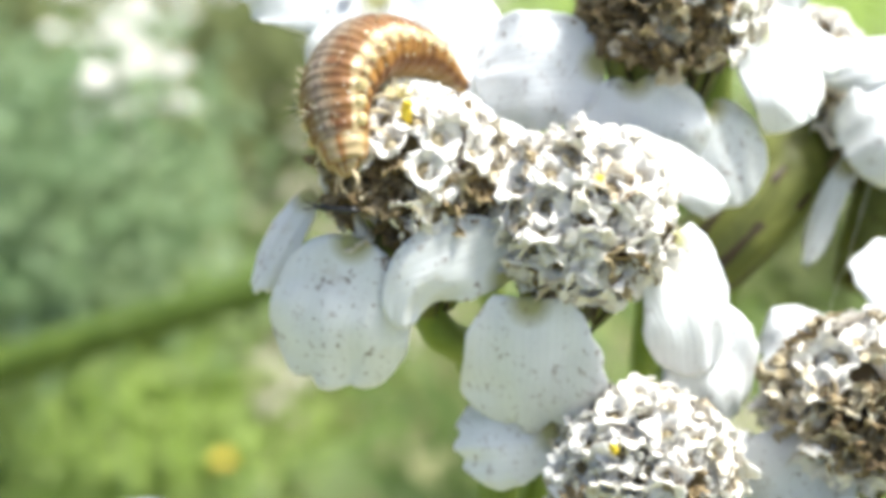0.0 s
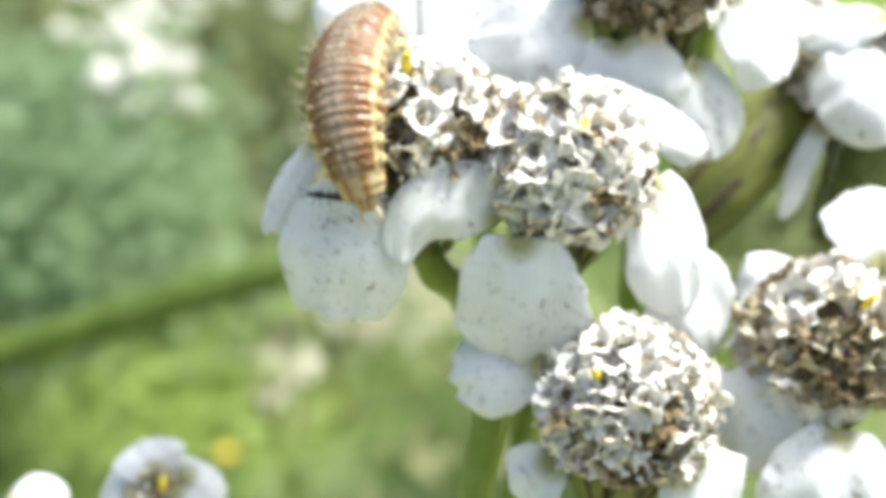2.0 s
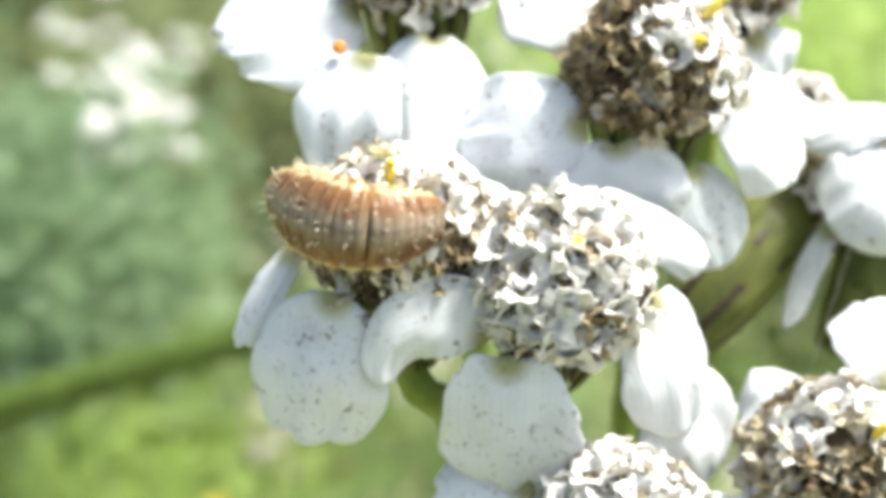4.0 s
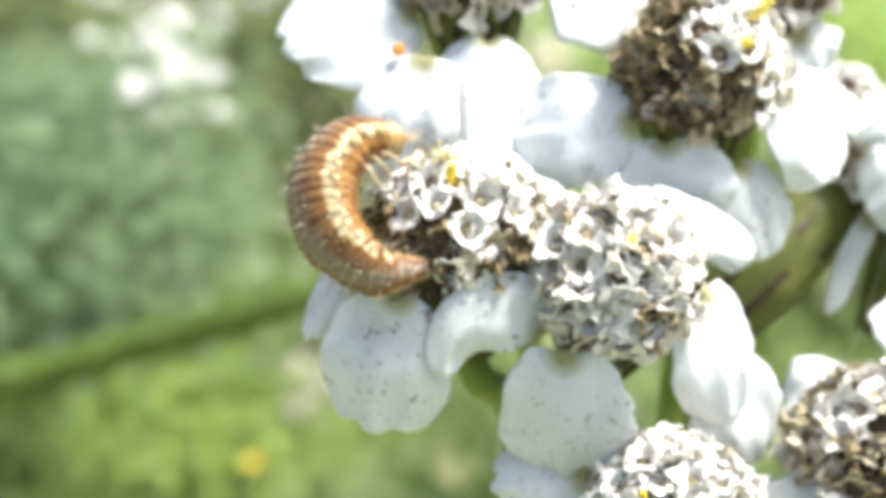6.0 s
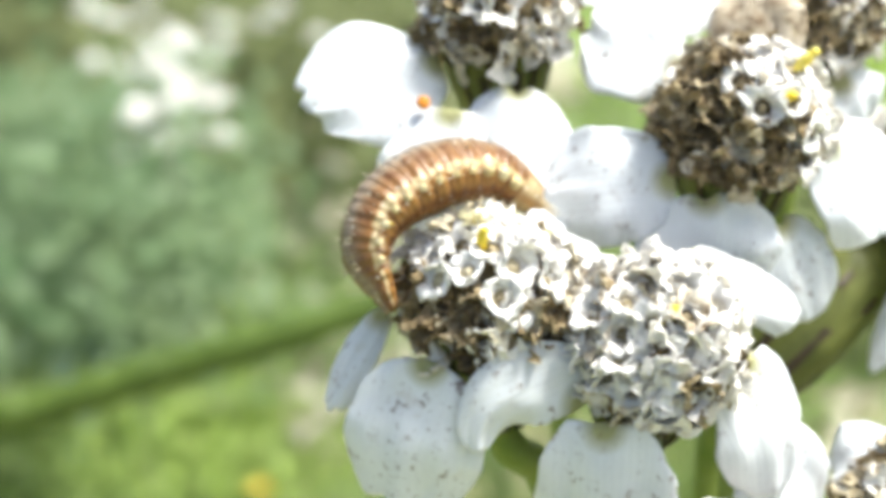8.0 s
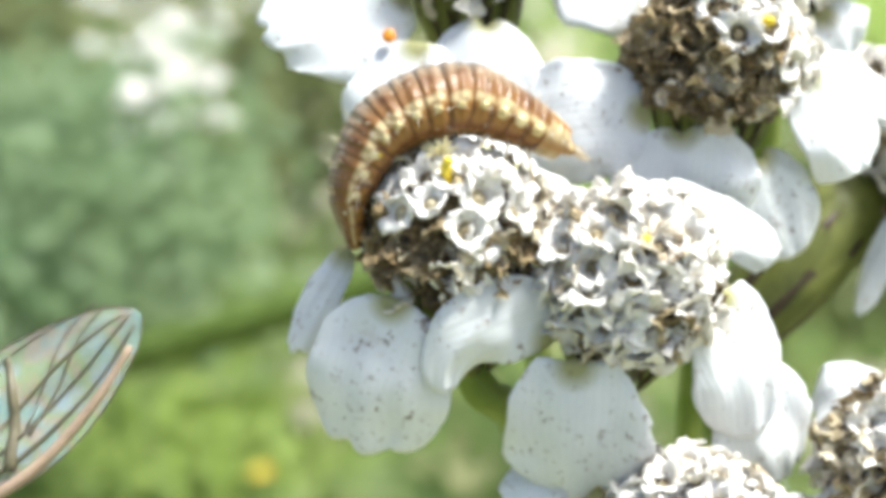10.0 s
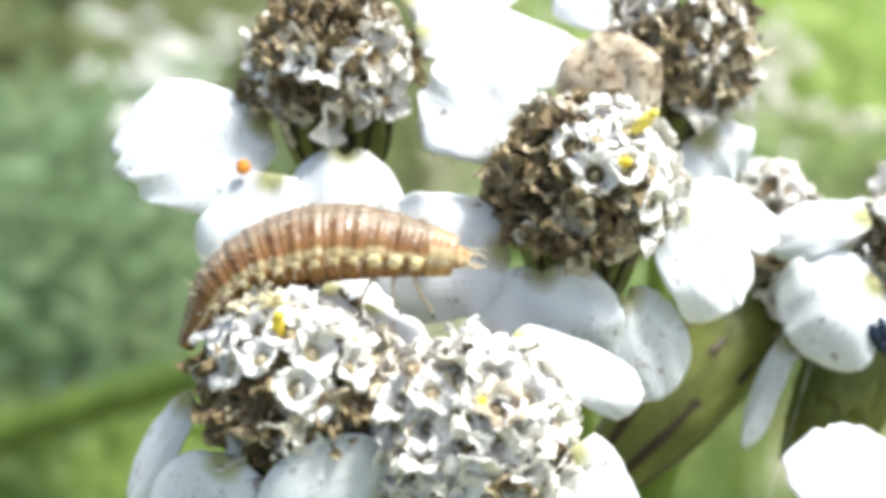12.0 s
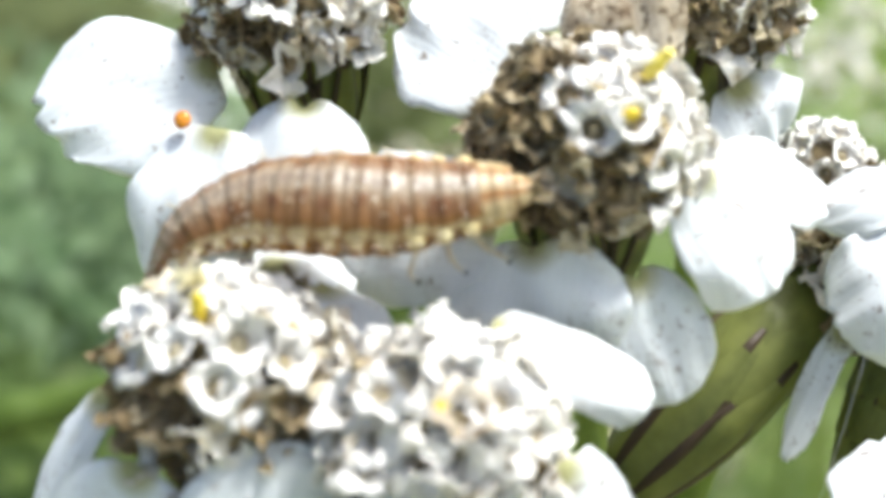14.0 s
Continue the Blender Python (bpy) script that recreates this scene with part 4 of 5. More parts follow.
def build_bits():
    beetle = thing("beetle", HEAD @ frame_of((10.25, 5.35, 1.55), (0.4, -0.2, -0.9), (0, -1, 0.2)), "tiny glossy blue-black beetle on a white ray petal", "beetle")
    for side in (-1, 1):
        part("wing_case", mesh_of("wing_case", *ball(0.20, 0.42, 0.26, 14, 10, (side * 0.13, -0.1, 0.1)), [BLUE_BLACK]), beetle, label="glossy blue-black wing case")
        for k in range(3):
            y = 0.2 - 0.22 * k
            part("leg", mesh_of("leg", *tube([(side * 0.2, y, 0), (side * 0.4, y + 0.03, 0.02), (side * 0.5, y + 0.02, -0.12)], [0.03, 0.025, 0.015], 6), [DARK]), beetle)
    part("pronotum", mesh_of("pronotum", *ball(0.22, 0.15, 0.18, 14, 9, (0, 0.34, 0.08)), [BLUE_BLACK]), beetle)
    part("head", mesh_of("head", *ball(0.13, 0.11, 0.11, 12, 8, (0, 0.52, 0.06)), [DARK]), beetle)
    drop = new("pollen_drop", mesh_of("pollen_drop", *ball(0.18, 0.20, 0.10, 14, 9, rough=0.2), [ORANGE]))
    drop.matrix_basis = HEAD @ frame_of((-5.34, 2.72, 5.62), (0, 0.3, 1), (0, -1, 0.4))
    tagged(drop, "small orange drop stuck to a white ray petal", "drop")
    for a, b in (((3.3, -0.6, -2.6), (4.4, 1.2, -4.6)), ((2.6, -0.7, -2.8), (4.0, 0.4, -5.2)), ((8.6, 4.4, 1.6), (7.4, 6.0, -3.4))):
        mid = (Vector(a) + Vector(b)) / 2 + Vector((0, 0, -0.15))
        s = new("silk_thread", mesh_of("silk_thread", *tube(spline([a, mid, b]), [0.006] * 17, 5), [SILK]))
        s.matrix_basis = HEAD
        tagged(s, "fine pale spider silk strung between petals", "silk", "silk threads")


# ---- meadow behind ----
def blades(place, count, spread, height, width, lean, r):
    """Bent tapering blades or leaves, joined, in metres."""
    verts, faces = [], []
    for _ in range(count):
        a, q = r.uniform(0, 6.283), spread * math.sqrt(r.random())
        base = Vector((q * math.cos(a), q * math.sin(a), 0)) + Vector(place)
        yaw, bend, h, w = r.uniform(0, 6.283), r.uniform(0.1, lean), height * r.uniform(0.55, 1.15), width * r.uniform(0.6, 1.3)
        way, side = Vector((math.cos(yaw), math.sin(yaw), 0)), Vector((-math.sin(yaw), math.cos(yaw), 0))
        first = len(verts)
        for k in range(5):
            t = k / 4
            p = base + way * (bend * h * t * t) + Vector((0, 0, h * (t - 0.45 * bend * t * t)))
            half = w / 2 * (1 - t) ** 0.6 * (0.55 + 0.9 * math.sin(math.pi * min(1, t + 0.2)))
            verts += [p - side * half, p + Vector((0, 0, -0.0006)) + way * half * 0.3, p + side * half]
        for k in range(4):
            for c in range(2):
                i = first + k * 3 + c
                faces.append((i, i + 1, i + 4, i + 3))
    return verts, faces


def leaflets(count, spread, size, r):
    """Small lanceolate leaves, each at its own turn, in metres."""
    verts, faces = [], []
    for _ in range(count):
        d = Vector((r.gauss(0, 1), r.gauss(0, 1), r.gauss(0, 1)))
        at = d * spread * 0.8
        at.z *= 0.6
        q = (Vector((r.gauss(0.15, 0.25), r.gauss(-0.8, 0.3), 1)).to_track_quat("Z", "Y") @ Euler((0, 0, r.uniform(0, 6.3))).to_quaternion()).to_matrix()
        k, w = size * r.uniform(0.6, 1.5), r.uniform(0.22, 0.4)
        first = len(verts)
        for x, y, z in ((0, -1, 0), (-w, -0.2, 0.1), (0, 0, -0.08), (w, -0.2, 0.1), (-w * 0.7, 0.5, 0.05), (w * 0.7, 0.5, 0.05), (0, 1, 0.15)):
            verts.append(at + q @ Vector((x * k, y * k, z * k)))
        faces += [tuple(first + i for i in f) for f in ((0, 2, 1), (0, 3, 2), (1, 2, 4), (2, 3, 5), (2, 6, 4), (2, 5, 6))]
    return verts, faces


def build_meadow():
    r = random.Random(5)
    g = new("ground", mesh_of("ground", *ground_sheet(), [GROUND], unit=1.0))
    tagged(g, "uneven meadow soil with moss and dry litter", "ground", kind="structure")
    pieces = []
    for _ in range(520):
        d = 0.12 + 0.9 * r.random() ** 1.3
        x = r.uniform(-0.45, 0.45) * (0.35 + d)
        pieces.append(blades((x, d, 0), 12, 0.03, r.uniform(0.02, 0.06), 0.0016, 2.2, r))
    v, f = merge(*pieces)
    grass = new("meadow_grass", mesh_of("meadow_grass", v, f, [GRASS], unit=1.0))
    tagged(grass, "soft green and straw-coloured meadow grass", "grass", kind="stuff")
    # the sward: short leaves in the sun, with a strip of dry litter across it
    green, dry = [], []
    for _ in range(9000):
        x, y = r.uniform(-0.30, 0.26), 0.10 + 0.55 * r.random() ** 1.25
        z = 0.062 + 0.02 * noise.noise(Vector((x * 18, y * 18, 2))) + r.uniform(-0.008, 0.004)
        near = math.hypot((x + 0.044) / 0.020, (y - 0.202) / 0.030)
        litter = noise.noise(Vector((x * 30, y * 22, 7))) + 1.6 * max(0.0, 1.35 - near) - 0.40 + r.uniform(-0.25, 0.25)
        (dry if litter > 0 else green).append((x, y, z))
    for name, spots, mat, label, kindly in (("low_herbs", green, LUSH, "dense low green herbs of the meadow floor", "herbs"), ("dry_litter", dry, STRAW, "pale dry grass litter among low herbs", "dry grass")):
        v, f = leaflets(len(spots), 0.0, 0.0056, r)
        v = [p + Vector(spots[k // 7]) for k, p in enumerate(v)]
        tagged(new(name, mesh_of(name, v, f, [mat], unit=1.0)), label, kindly, kind="stuff")
    leafy("dark_herb", (-121.52, 386.00, 61.47), SHADE_TINTED, 320, 0.0287, 0.0035, "dark green meadow herb with dense leaves, shade tinted into the colour")
    leafy("dark_herb", (-105.15, 386.00, 68.02), SHADE_TINTED, 320, 0.0287, 0.0035, "dark green meadow herb with dense leaves, shade tinted into the colour")
    leafy("dark_herb", (-125.24, 366.00, 42.89), SHADE_TINTED, 320, 0.0274, 0.0034, "dark green meadow herb with dense leaves, shade tinted into the colour")
    leafy("dark_herb", (-134.75, 386.00, 54.63), SHADE_TINTED, 320, 0.0287, 0.0035, "dark green meadow herb with dense leaves, shade tinted into the colour")
    leafy("dark_herb", (-144.87, 386.00, 69.55), SHADE_TINTED, 320, 0.0287, 0.0035, "dark green meadow herb with dense leaves, shade tinted into the colour")
    leafy("dark_herb", (-133.39, 366.00, 66.28), SHADE_TINTED, 320, 0.0274, 0.0034, "dark green meadow herb with dense leaves, shade tinted into the colour")
    leafy("dark_herb", (-130.15, 366.00, 44.23), SHADE_TINTED, 320, 0.0274, 0.0034, "dark green meadow herb with dense leaves, shade tinted into the colour")
    leafy("dark_herb", (-125.11, 386.00, 74.30), SHADE_TINTED, 320, 0.0287, 0.0035, "dark green meadow herb with dense leaves, shade tinted into the colour")
    leafy("dark_herb", (-158.79, 366.00, 49.72), SHADE_TINTED, 320, 0.0274, 0.0034, "dark green meadow herb with dense leaves, shade tinted into the colour")
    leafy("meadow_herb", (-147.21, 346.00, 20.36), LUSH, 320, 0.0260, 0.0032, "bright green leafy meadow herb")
    leafy("dark_herb", (-113.34, 346.00, 28.53), SHADE_TINTED, 320, 0.0260, 0.0032, "dark green meadow herb with dense leaves, shade tinted into the colour")
    leafy("blue_green_herb", (-58.10, 156.00, 9.48), BLUISH, 320, 0.0130, 0.0016, "blurred blue-green herb growing in the meadow")
    leafy("blue_green_herb", (-51.69, 146.00, -0.20), BLUISH, 320, 0.0123, 0.0015, "blurred blue-green herb growing in the meadow")
    leafy("blue_green_herb", (-61.32, 156.00, -1.49), BLUISH, 320, 0.0130, 0.0016, "blurred blue-green herb growing in the meadow")
    leafy("dark_herb", (-42.11, 241.62, 33.53), SHADE_TINTED, 320, 0.0178, 0.0022, "dark green meadow herb with dense leaves, shade tinted into the colour")
    leafy("dark_herb", (-47.48, 241.62, 24.92), SHADE_TINTED, 320, 0.0178, 0.0022, "dark green meadow herb with dense leaves, shade tinted into the colour")
    leafy("dark_herb", (-38.18, 262.82, 39.66), SHADE_TINTED, 320, 0.0192, 0.0024, "dark green meadow herb with dense leaves, shade tinted into the colour")
    leafy("dark_herb", (-59.01, 262.82, 21.14), SHADE_TINTED, 320, 0.0192, 0.0024, "dark green meadow herb with dense leaves, shade tinted into the colour")
    leafy("dark_herb", (-43.05, 262.82, 23.94), SHADE_TINTED, 320, 0.0192, 0.0024, "dark green meadow herb with dense leaves, shade tinted into the colour")
    leafy("dry_grass_tuft", (-38.53, 266.00, 21.39), STRAW, 320, 0.0205, 0.0025, "dry straw-coloured grass tuft")
    leafy("meadow_herb", (36.38, 166.00, 30.18), SUN_PAINTED, 320, 0.0137, 0.0017, "bright green leafy meadow herb")
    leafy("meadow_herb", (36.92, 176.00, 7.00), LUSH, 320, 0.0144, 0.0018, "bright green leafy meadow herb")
    leafy("meadow_herb", (54.06, 196.00, 42.07), SUN_PAINTED, 320, 0.0157, 0.0019, "bright green leafy meadow herb")
    leafy("meadow_herb", (-52.04, 226.00, -8.97), LUSH, 320, 0.0178, 0.0022, "bright green leafy meadow herb")
    leafy("dry_grass_tuft", (-39.43, 246.00, -5.22), STRAW, 320, 0.0192, 0.0024, "dry straw-coloured grass tuft")
    leafy("meadow_herb", (-36.19, 266.00, 12.03), LUSH, 320, 0.0205, 0.0025, "bright green leafy meadow herb")
    leafy("meadow_herb", (21.16, 86.00, 0.00), LUSH, 320, 0.0082, 0.0010, "bright green leafy meadow herb")
    leafy("dark_herb", (29.44, 76.00, -2.23), SHADE_TINTED, 320, 0.0075, 0.0009, "dark green meadow herb with dense leaves, shade tinted into the colour")
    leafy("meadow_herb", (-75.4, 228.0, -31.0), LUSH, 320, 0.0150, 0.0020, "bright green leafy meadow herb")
    # three herbs whose sunlight is painted as a brighter leaf green
    leafy("meadow_herb", (-62.1, 205.0, -34.4), SUN_PAINTED, 320, 0.0120, 0.0018, "bright green leafy meadow herb")
    leafy("meadow_herb", (-64.5, 215.0, -40.7), SUN_PAINTED, 320, 0.0150, 0.0020, "bright green leafy meadow herb")
    leafy("meadow_herb", (-48.8, 225.0, -37.2), SUN_PAINTED, 320, 0.0150, 0.0020, "bright green leafy meadow herb")
    # these four get their deep shade from the leaf colour
    leafy("shade_painted_herb", (-96.51, 245.54, -16.68), SHADE_PAINTED, 420, 0.0120, 0.0016, "dark green meadow herb with deep shade painted into its leaves")
    leafy("shade_painted_herb", (-90.20, 222.44, -28.96), SHADE_PAINTED, 420, 0.0120, 0.0016, "dark green meadow herb with deep shade painted into its leaves")
    leafy("shade_painted_herb", (-79.15, 213.89, -33.51), SHADE_PAINTED, 420, 0.0120, 0.0016, "dark green meadow herb with deep shade painted into its leaves")
    leafy("shade_painted_herb", (-102.36, 234.98, -22.29), SHADE_PAINTED, 420, 0.0120, 0.0016, "dark green meadow herb with deep shade painted into its leaves")
    for spot in ((-56.5, 150.0, -11.8), (-64.5, 160.0, -10.2), (-53.8, 155.0, -9.6), (-61.3, 165.0, 1.4), (-58.8, 150.0, -16.8), (-52.2, 160.0, -14.7), (-63.8, 158.0, -4.1), (-68.7, 170.0, 2.6)):
        glint_leaf(spot)
    far_umbel((-70.1, 227.9, 43.5), 2, 2.1)
    far_umbel((-55.2, 208.5, 35.3), 14, 2.1)
    far_umbel((-54.0, 187.0, 27.1), 14, 2.1)
    far_umbel((-48.9, 193.3, 29.4), 14, 2.1)
    far_umbel((-64.0, 202.0, 32.6), 2, 2.1)
    far_umbel((-45.1, 162.5, 19.0), 14, 2.1)
    far_umbel((-78.0, 236.8, 47.6), 2, 2.1)
    far_umbel((-53.0, 242.7, 50.4), 2, 2.1)
    far_umbel((-45.8, 227.0, 43.2), 2, 2.1)
    far_umbel((-31.7, 218.3, 39.4), 2, 2.1)
    far_umbel((-36.2, 226.6, 43.0), 2, 2.1)
    far_umbel((-67.7, 242.9, 50.5), 2, 2.1)
    far_umbel((30.9, 137.1, 24.3), 7)
    far_umbel((25.6, 132.0, 20.6), 7)
    far_umbel((29.7, 114.8, 9.6), 7)
    far_umbel((26.1, 113.7, 8.9), 7)
    far_umbel((25.3, 140.8, 27.2), 7)
    far_umbel((28.7, 126.7, 16.9), 7)
    far_umbel((31.2, 120.0, 12.7), 7)
    far_umbel((28.2, 139.6, 26.2), 7)
    far_umbel((31.1, 131.8, 20.5), 7)
    far_umbel((35.5, 144.0, 29.7), 7)
    far_umbel((36.7, 122.2, 16.6), 7)
    band = thing("leaning_stem", HEAD, "thick dark green herb stem leaning across the meadow", "plant stem")
    stalk(band, [(-78.21, 96.00, -29.31), (-48.51, 91.00, -13.60), (-41.20, 91.00, -11.17), (-30.48, 91.00, -7.76)], 2.0, 1.75, "internode", DIM_STEM)
    stalk(band, [(-30.48, 91.00, -7.76), (-19.75, 91.00, -4.59), (-7.14, 93.00, 0.06), (2.90, 96.00, 6.17)], 1.75, 1.5, "internode", DIM_STEM)
    part("node", mesh_of("node", *ball(2.0, 2.0, 1.7, 14, 9, (-30.48, 91.00, -7.76)), [DIM_STEM]), band)
    far_yellow((-38.50, 200.20, -35.12))


def ground_sheet():
    xs = [-400, -60, -8, -2] + [-1 + 0.05 * k for k in range(41)] + [2, 8, 60, 400]
    verts = [(x, y, 0.012 * noise.noise(Vector((x * 6, y * 6, 0))) - 0.006 if max(abs(x), abs(y)) < 1.5 else -0.006) for y in xs for x in xs]
    n = len(xs)
    return verts, [(j * n + i, j * n + i + 1, (j + 1) * n + i + 1, (j + 1) * n + i) for j in range(n - 1) for i in range(n - 1)]


def leafy(name, place, mat, count, spread, width, label):
    """A leafy stand that rises from the ground to about the given place of the corymb's frame."""
    top = HEAD @ (Vector(place) * MM)
    r = random.Random(int(abs(place[0] * 13 + place[2] * 7) * 10))
    foot = Vector((top.x, top.y + 0.01, -0.004))
    plant = thing(name, Matrix.Translation(foot), label, "plant")
    h = top.z - foot.z
    bent = [(r.uniform(-0.006, 0.006), r.uniform(-0.006, 0.006), 0), (r.uniform(-0.01, 0.01), 0, h * 0.5), (r.uniform(-spread, spread) * 0.6, r.uniform(-0.01, 0.01), h)]
    part("stalk", mesh_of("stalk", *tube(bent, [0.0003, 0.00025, 0.0002], 6), [mat], unit=1.0), plant)
    lv = leaflets(count * 4, spread, width * 1.15, r)
    lv = ([p + Vector((0, 0, h)) for p in lv[0]], lv[1])
    tagged(part("foliage", mesh_of("foliage", *lv, [mat], unit=1.0), plant), kind="stuff")
    return plant


def far_head(place, radius, group):
    """A yarrow head further off, with its stem to the ground."""
    at = HEAD @ (Vector(place) * MM)
    r = random.Random(int(abs(place[0] * 17 + place[2] * 29) * 10))
    head = thing("flower_head", Matrix.Translation(at), "distant white yarrow flower head with pale yellow disc", "flower", group)
    part("disc", mesh_of("disc", *ball(radius * 0.55, radius * 0.55, radius * 0.4, 12, 8, (0, 0, radius * 0.15), 0.3), [WHITE]), head)
    for k in range(6):
        a = k * 1.047 + r.uniform(-0.2, 0.2)
        way = Vector((math.cos(a), math.sin(a), r.uniform(-0.35, 0.25)))
        verts, faces = ball(radius * 0.36, radius * 0.48, 0.06, 10, 6)
        m = frame_of(way * radius * 0.85, way, (0, 0, 1))
        part("ray_petal", mesh_of("ray_petal", verts, faces, [PETAL]), head, m)
    h = at.z / MM
    part("stalk", mesh_of("stalk", *tube([(0, 0, -0.3), (r.uniform(-2, 2), r.uniform(4, 8), -h * 0.4), (r.uniform(-4, 4), r.uniform(8, 14), -h)], [0.07, 0.08, 0.1], 6), [STEM]), head)
    return head


def far_umbel(place, count, radius=1.2):
    """A loose cluster of yarrow heads further off."""
    r = random.Random(int(abs(place[0] * 31 + place[2] * 17) * 10))
    for _ in range(count):
        far_head([c + r.gauss(0, s) * radius for c, s in zip(place, (1.25, 2.7, 1.5))], radius, "yarrow heads further off")


def glint_leaf(place):
    """A small leaf on a thin stalk, held flat to the sky; its pale colour paints a sun glint."""
    at = HEAD @ (Vector(place) * MM)
    r = random.Random(int(abs(place[0] * 11 + place[2] * 23) * 10))
    leaf = thing("leaf", Matrix.Translation(at), "small leaf with a sun glint painted as pale blue-green", "leaf", "pale leaves in the meadow")
    part("blade", mesh_of("blade", *ball(1.5, 2.4, 0.12, 12, 6), [LEAF_GLINT]), leaf, pose(0, 0, 0, 35 + r.uniform(-12, 12), r.uniform(-15, 15), r.uniform(-60, 60)))
    h = at.z / MM
    part("stalk", mesh_of("stalk", *tube([(0, 0, 0), (r.uniform(-2, 2), 4, -h * 0.5), (0, 8, -h)], [0.12, 0.14, 0.18], 6), [STEM]), leaf)
    return leaf


def far_yellow(place):
    """A small yellow flower head far off."""
    at = HEAD @ (Vector(place) * MM)
    head = thing("yellow_flower", Matrix.Translation(at), "small orange-yellow meadow flower, far off", "flower")
    for k in range(9):
        a = k * 0.698
        way = Vector((math.cos(a), math.sin(a), 0.2))
        part("ray_petal", mesh_of("ray_petal", *ball(0.4, 0.8, 0.08, 10, 6), [POLLEN]), head, frame_of(way * 1.0, way, (0, -0.6, 1)))
    part("disc", mesh_of("disc", *ball(0.8, 0.8, 0.5, 12, 8), [ORANGE]), head)
    h = at.z / MM
    part("stalk", mesh_of("stalk", *tube([(0, 0, -0.3), (1, 5, -h * 0.5), (0, 9, -h)], [0.25, 0.25, 0.3], 6), [STEM]), head)
    return head


build_heads()
build_stems()
LARVA = build_larva()
FLY = build_fly()
THRIPS = build_thrips()
build_bits()
build_meadow()


# ---- what moves ----
def motions():
    rows = [[] for _ in LARVA]

    def bend(t, back, *points):
        """The larva's line at t seconds, tail to head, in millimetres of the corymb; back: where its back faces."""
        line = spline(points, 24)
        run = [0.0]
        for a, b in zip(line, line[1:]):
            run.append(run[-1] + (b - a).length)

        def spot(s):
            want = s * run[-1]
            k = max(i for i in range(len(run) - 1) if run[i] <= want)
            u = (want - run[k]) / (run[k + 1] - run[k])
            return line[k].lerp(line[k + 1], min(u, 1.0))

        for k in range(len(LARVA)):
            s = (k + 0.5) / (PIECES + 0.35)
            here = spot(s)
            ahead = spot(min(s + 0.035, 1.0)) - spot(max(s - 0.035, 0.0))
            out = (here - Vector((-3.70, 0.10, 0.69))).normalized() * 0.5 + Vector(back).normalized()
            rows[k].append((t, frame_of(here, ahead, out)))

    bend(0, (-0.5, -0.5, 0.6), (-2.57, 1.60, 3.05), (-3.59, 0.60, 3.67), (-4.75, -0.50, 3.59), (-5.39, -1.40, 2.51), (-5.14, -2.00, 0.89))
    bend(0.5, (-0.15, -1, 0.1), (-4.63, 1.20, 3.38), (-5.11, 0.00, 3.58), (-5.55, -1.20, 2.62), (-5.01, -2.00, 1.10), (-4.15, -2.10, -0.28))
    bend(1, (-0.15, -1, 0.1), (-4.68, 1.20, 3.50), (-5.06, 0.00, 3.67), (-5.37, -1.20, 2.69), (-5.16, -2.10, 1.08), (-4.69, -2.10, -0.47))
    bend(1.5, (-0.15, -1, 0.1), (-4.47, 1.20, 2.85), (-5.02, 0.00, 3.25), (-5.48, -1.20, 2.17), (-5.40, -2.10, 0.48), (-4.91, -2.10, -1.20))
    bend(2, (-0.15, -1, 0.1), (-4.03, 1.20, 2.92), (-4.71, 0.00, 3.29), (-5.22, -1.20, 2.08), (-5.18, -2.10, 0.35), (-4.74, -2.10, -1.23))
    bend(2.5, (-0.15, -1, 0.1), (-4.21, 1.20, 2.77), (-4.81, 0.00, 3.18), (-5.33, -1.20, 2.10), (-5.42, -2.10, 0.16), (-5.04, -2.10, -1.62))
    bend(3, (-0.2, -1, 0.0), (-3.49, 0.80, 2.90), (-4.12, -0.20, 3.26), (-4.70, -1.30, 2.45), (-5.40, -2.10, 1.02), (-6.34, -2.00, -0.14))
    bend(3.5, (0.0, -0.9, -0.3), (-2.71, -0.80, 1.50), (-3.64, -2.00, 1.34), (-4.63, -2.70, 0.98), (-5.65, -2.10, 0.73), (-6.55, -0.80, 0.62))
    bend(4, (0.05, -0.9, -0.3), (-2.45, -0.60, 1.25), (-3.28, -2.00, 0.88), (-4.36, -2.70, 0.75), (-5.49, -1.90, 1.09), (-6.39, -0.40, 1.73))
    bend(4.2, (0.0, -0.9, -0.2), (-2.57, -0.60, 1.10), (-3.43, -2.00, 0.73), (-4.47, -2.70, 0.67), (-5.63, -1.90, 1.03), (-6.56, -0.40, 1.67))
    bend(5.2, (-0.5, -0.8, 0.0), (-3.49, -1.60, 0.13), (-4.64, -2.50, 0.11), (-5.83, -2.40, 0.49), (-6.58, -1.60, 1.56), (-6.44, -0.40, 3.00))
    bend(6.3, (-0.8, -0.45, 0.1), (-4.61, -1.70, -0.18), (-5.83, -1.80, -0.28), (-6.75, -1.60, 0.69), (-6.94, -1.20, 2.00), (-6.23, -0.70, 3.01), (-4.99, 0.00, 2.99))
    bend(6.5, (-0.8, -0.45, 0.1), (-4.67, -1.70, -0.18), (-5.84, -1.80, -0.28), (-6.76, -1.60, 0.71), (-6.95, -1.20, 1.99), (-6.23, -0.70, 3.07), (-4.99, 0.00, 3.04))
    bend(7, (-0.8, -0.45, 0.1), (-4.68, -1.70, -0.29), (-5.84, -1.80, -0.43), (-6.77, -1.60, 0.52), (-6.95, -1.20, 1.80), (-6.19, -0.60, 2.94), (-4.90, 0.20, 3.03))
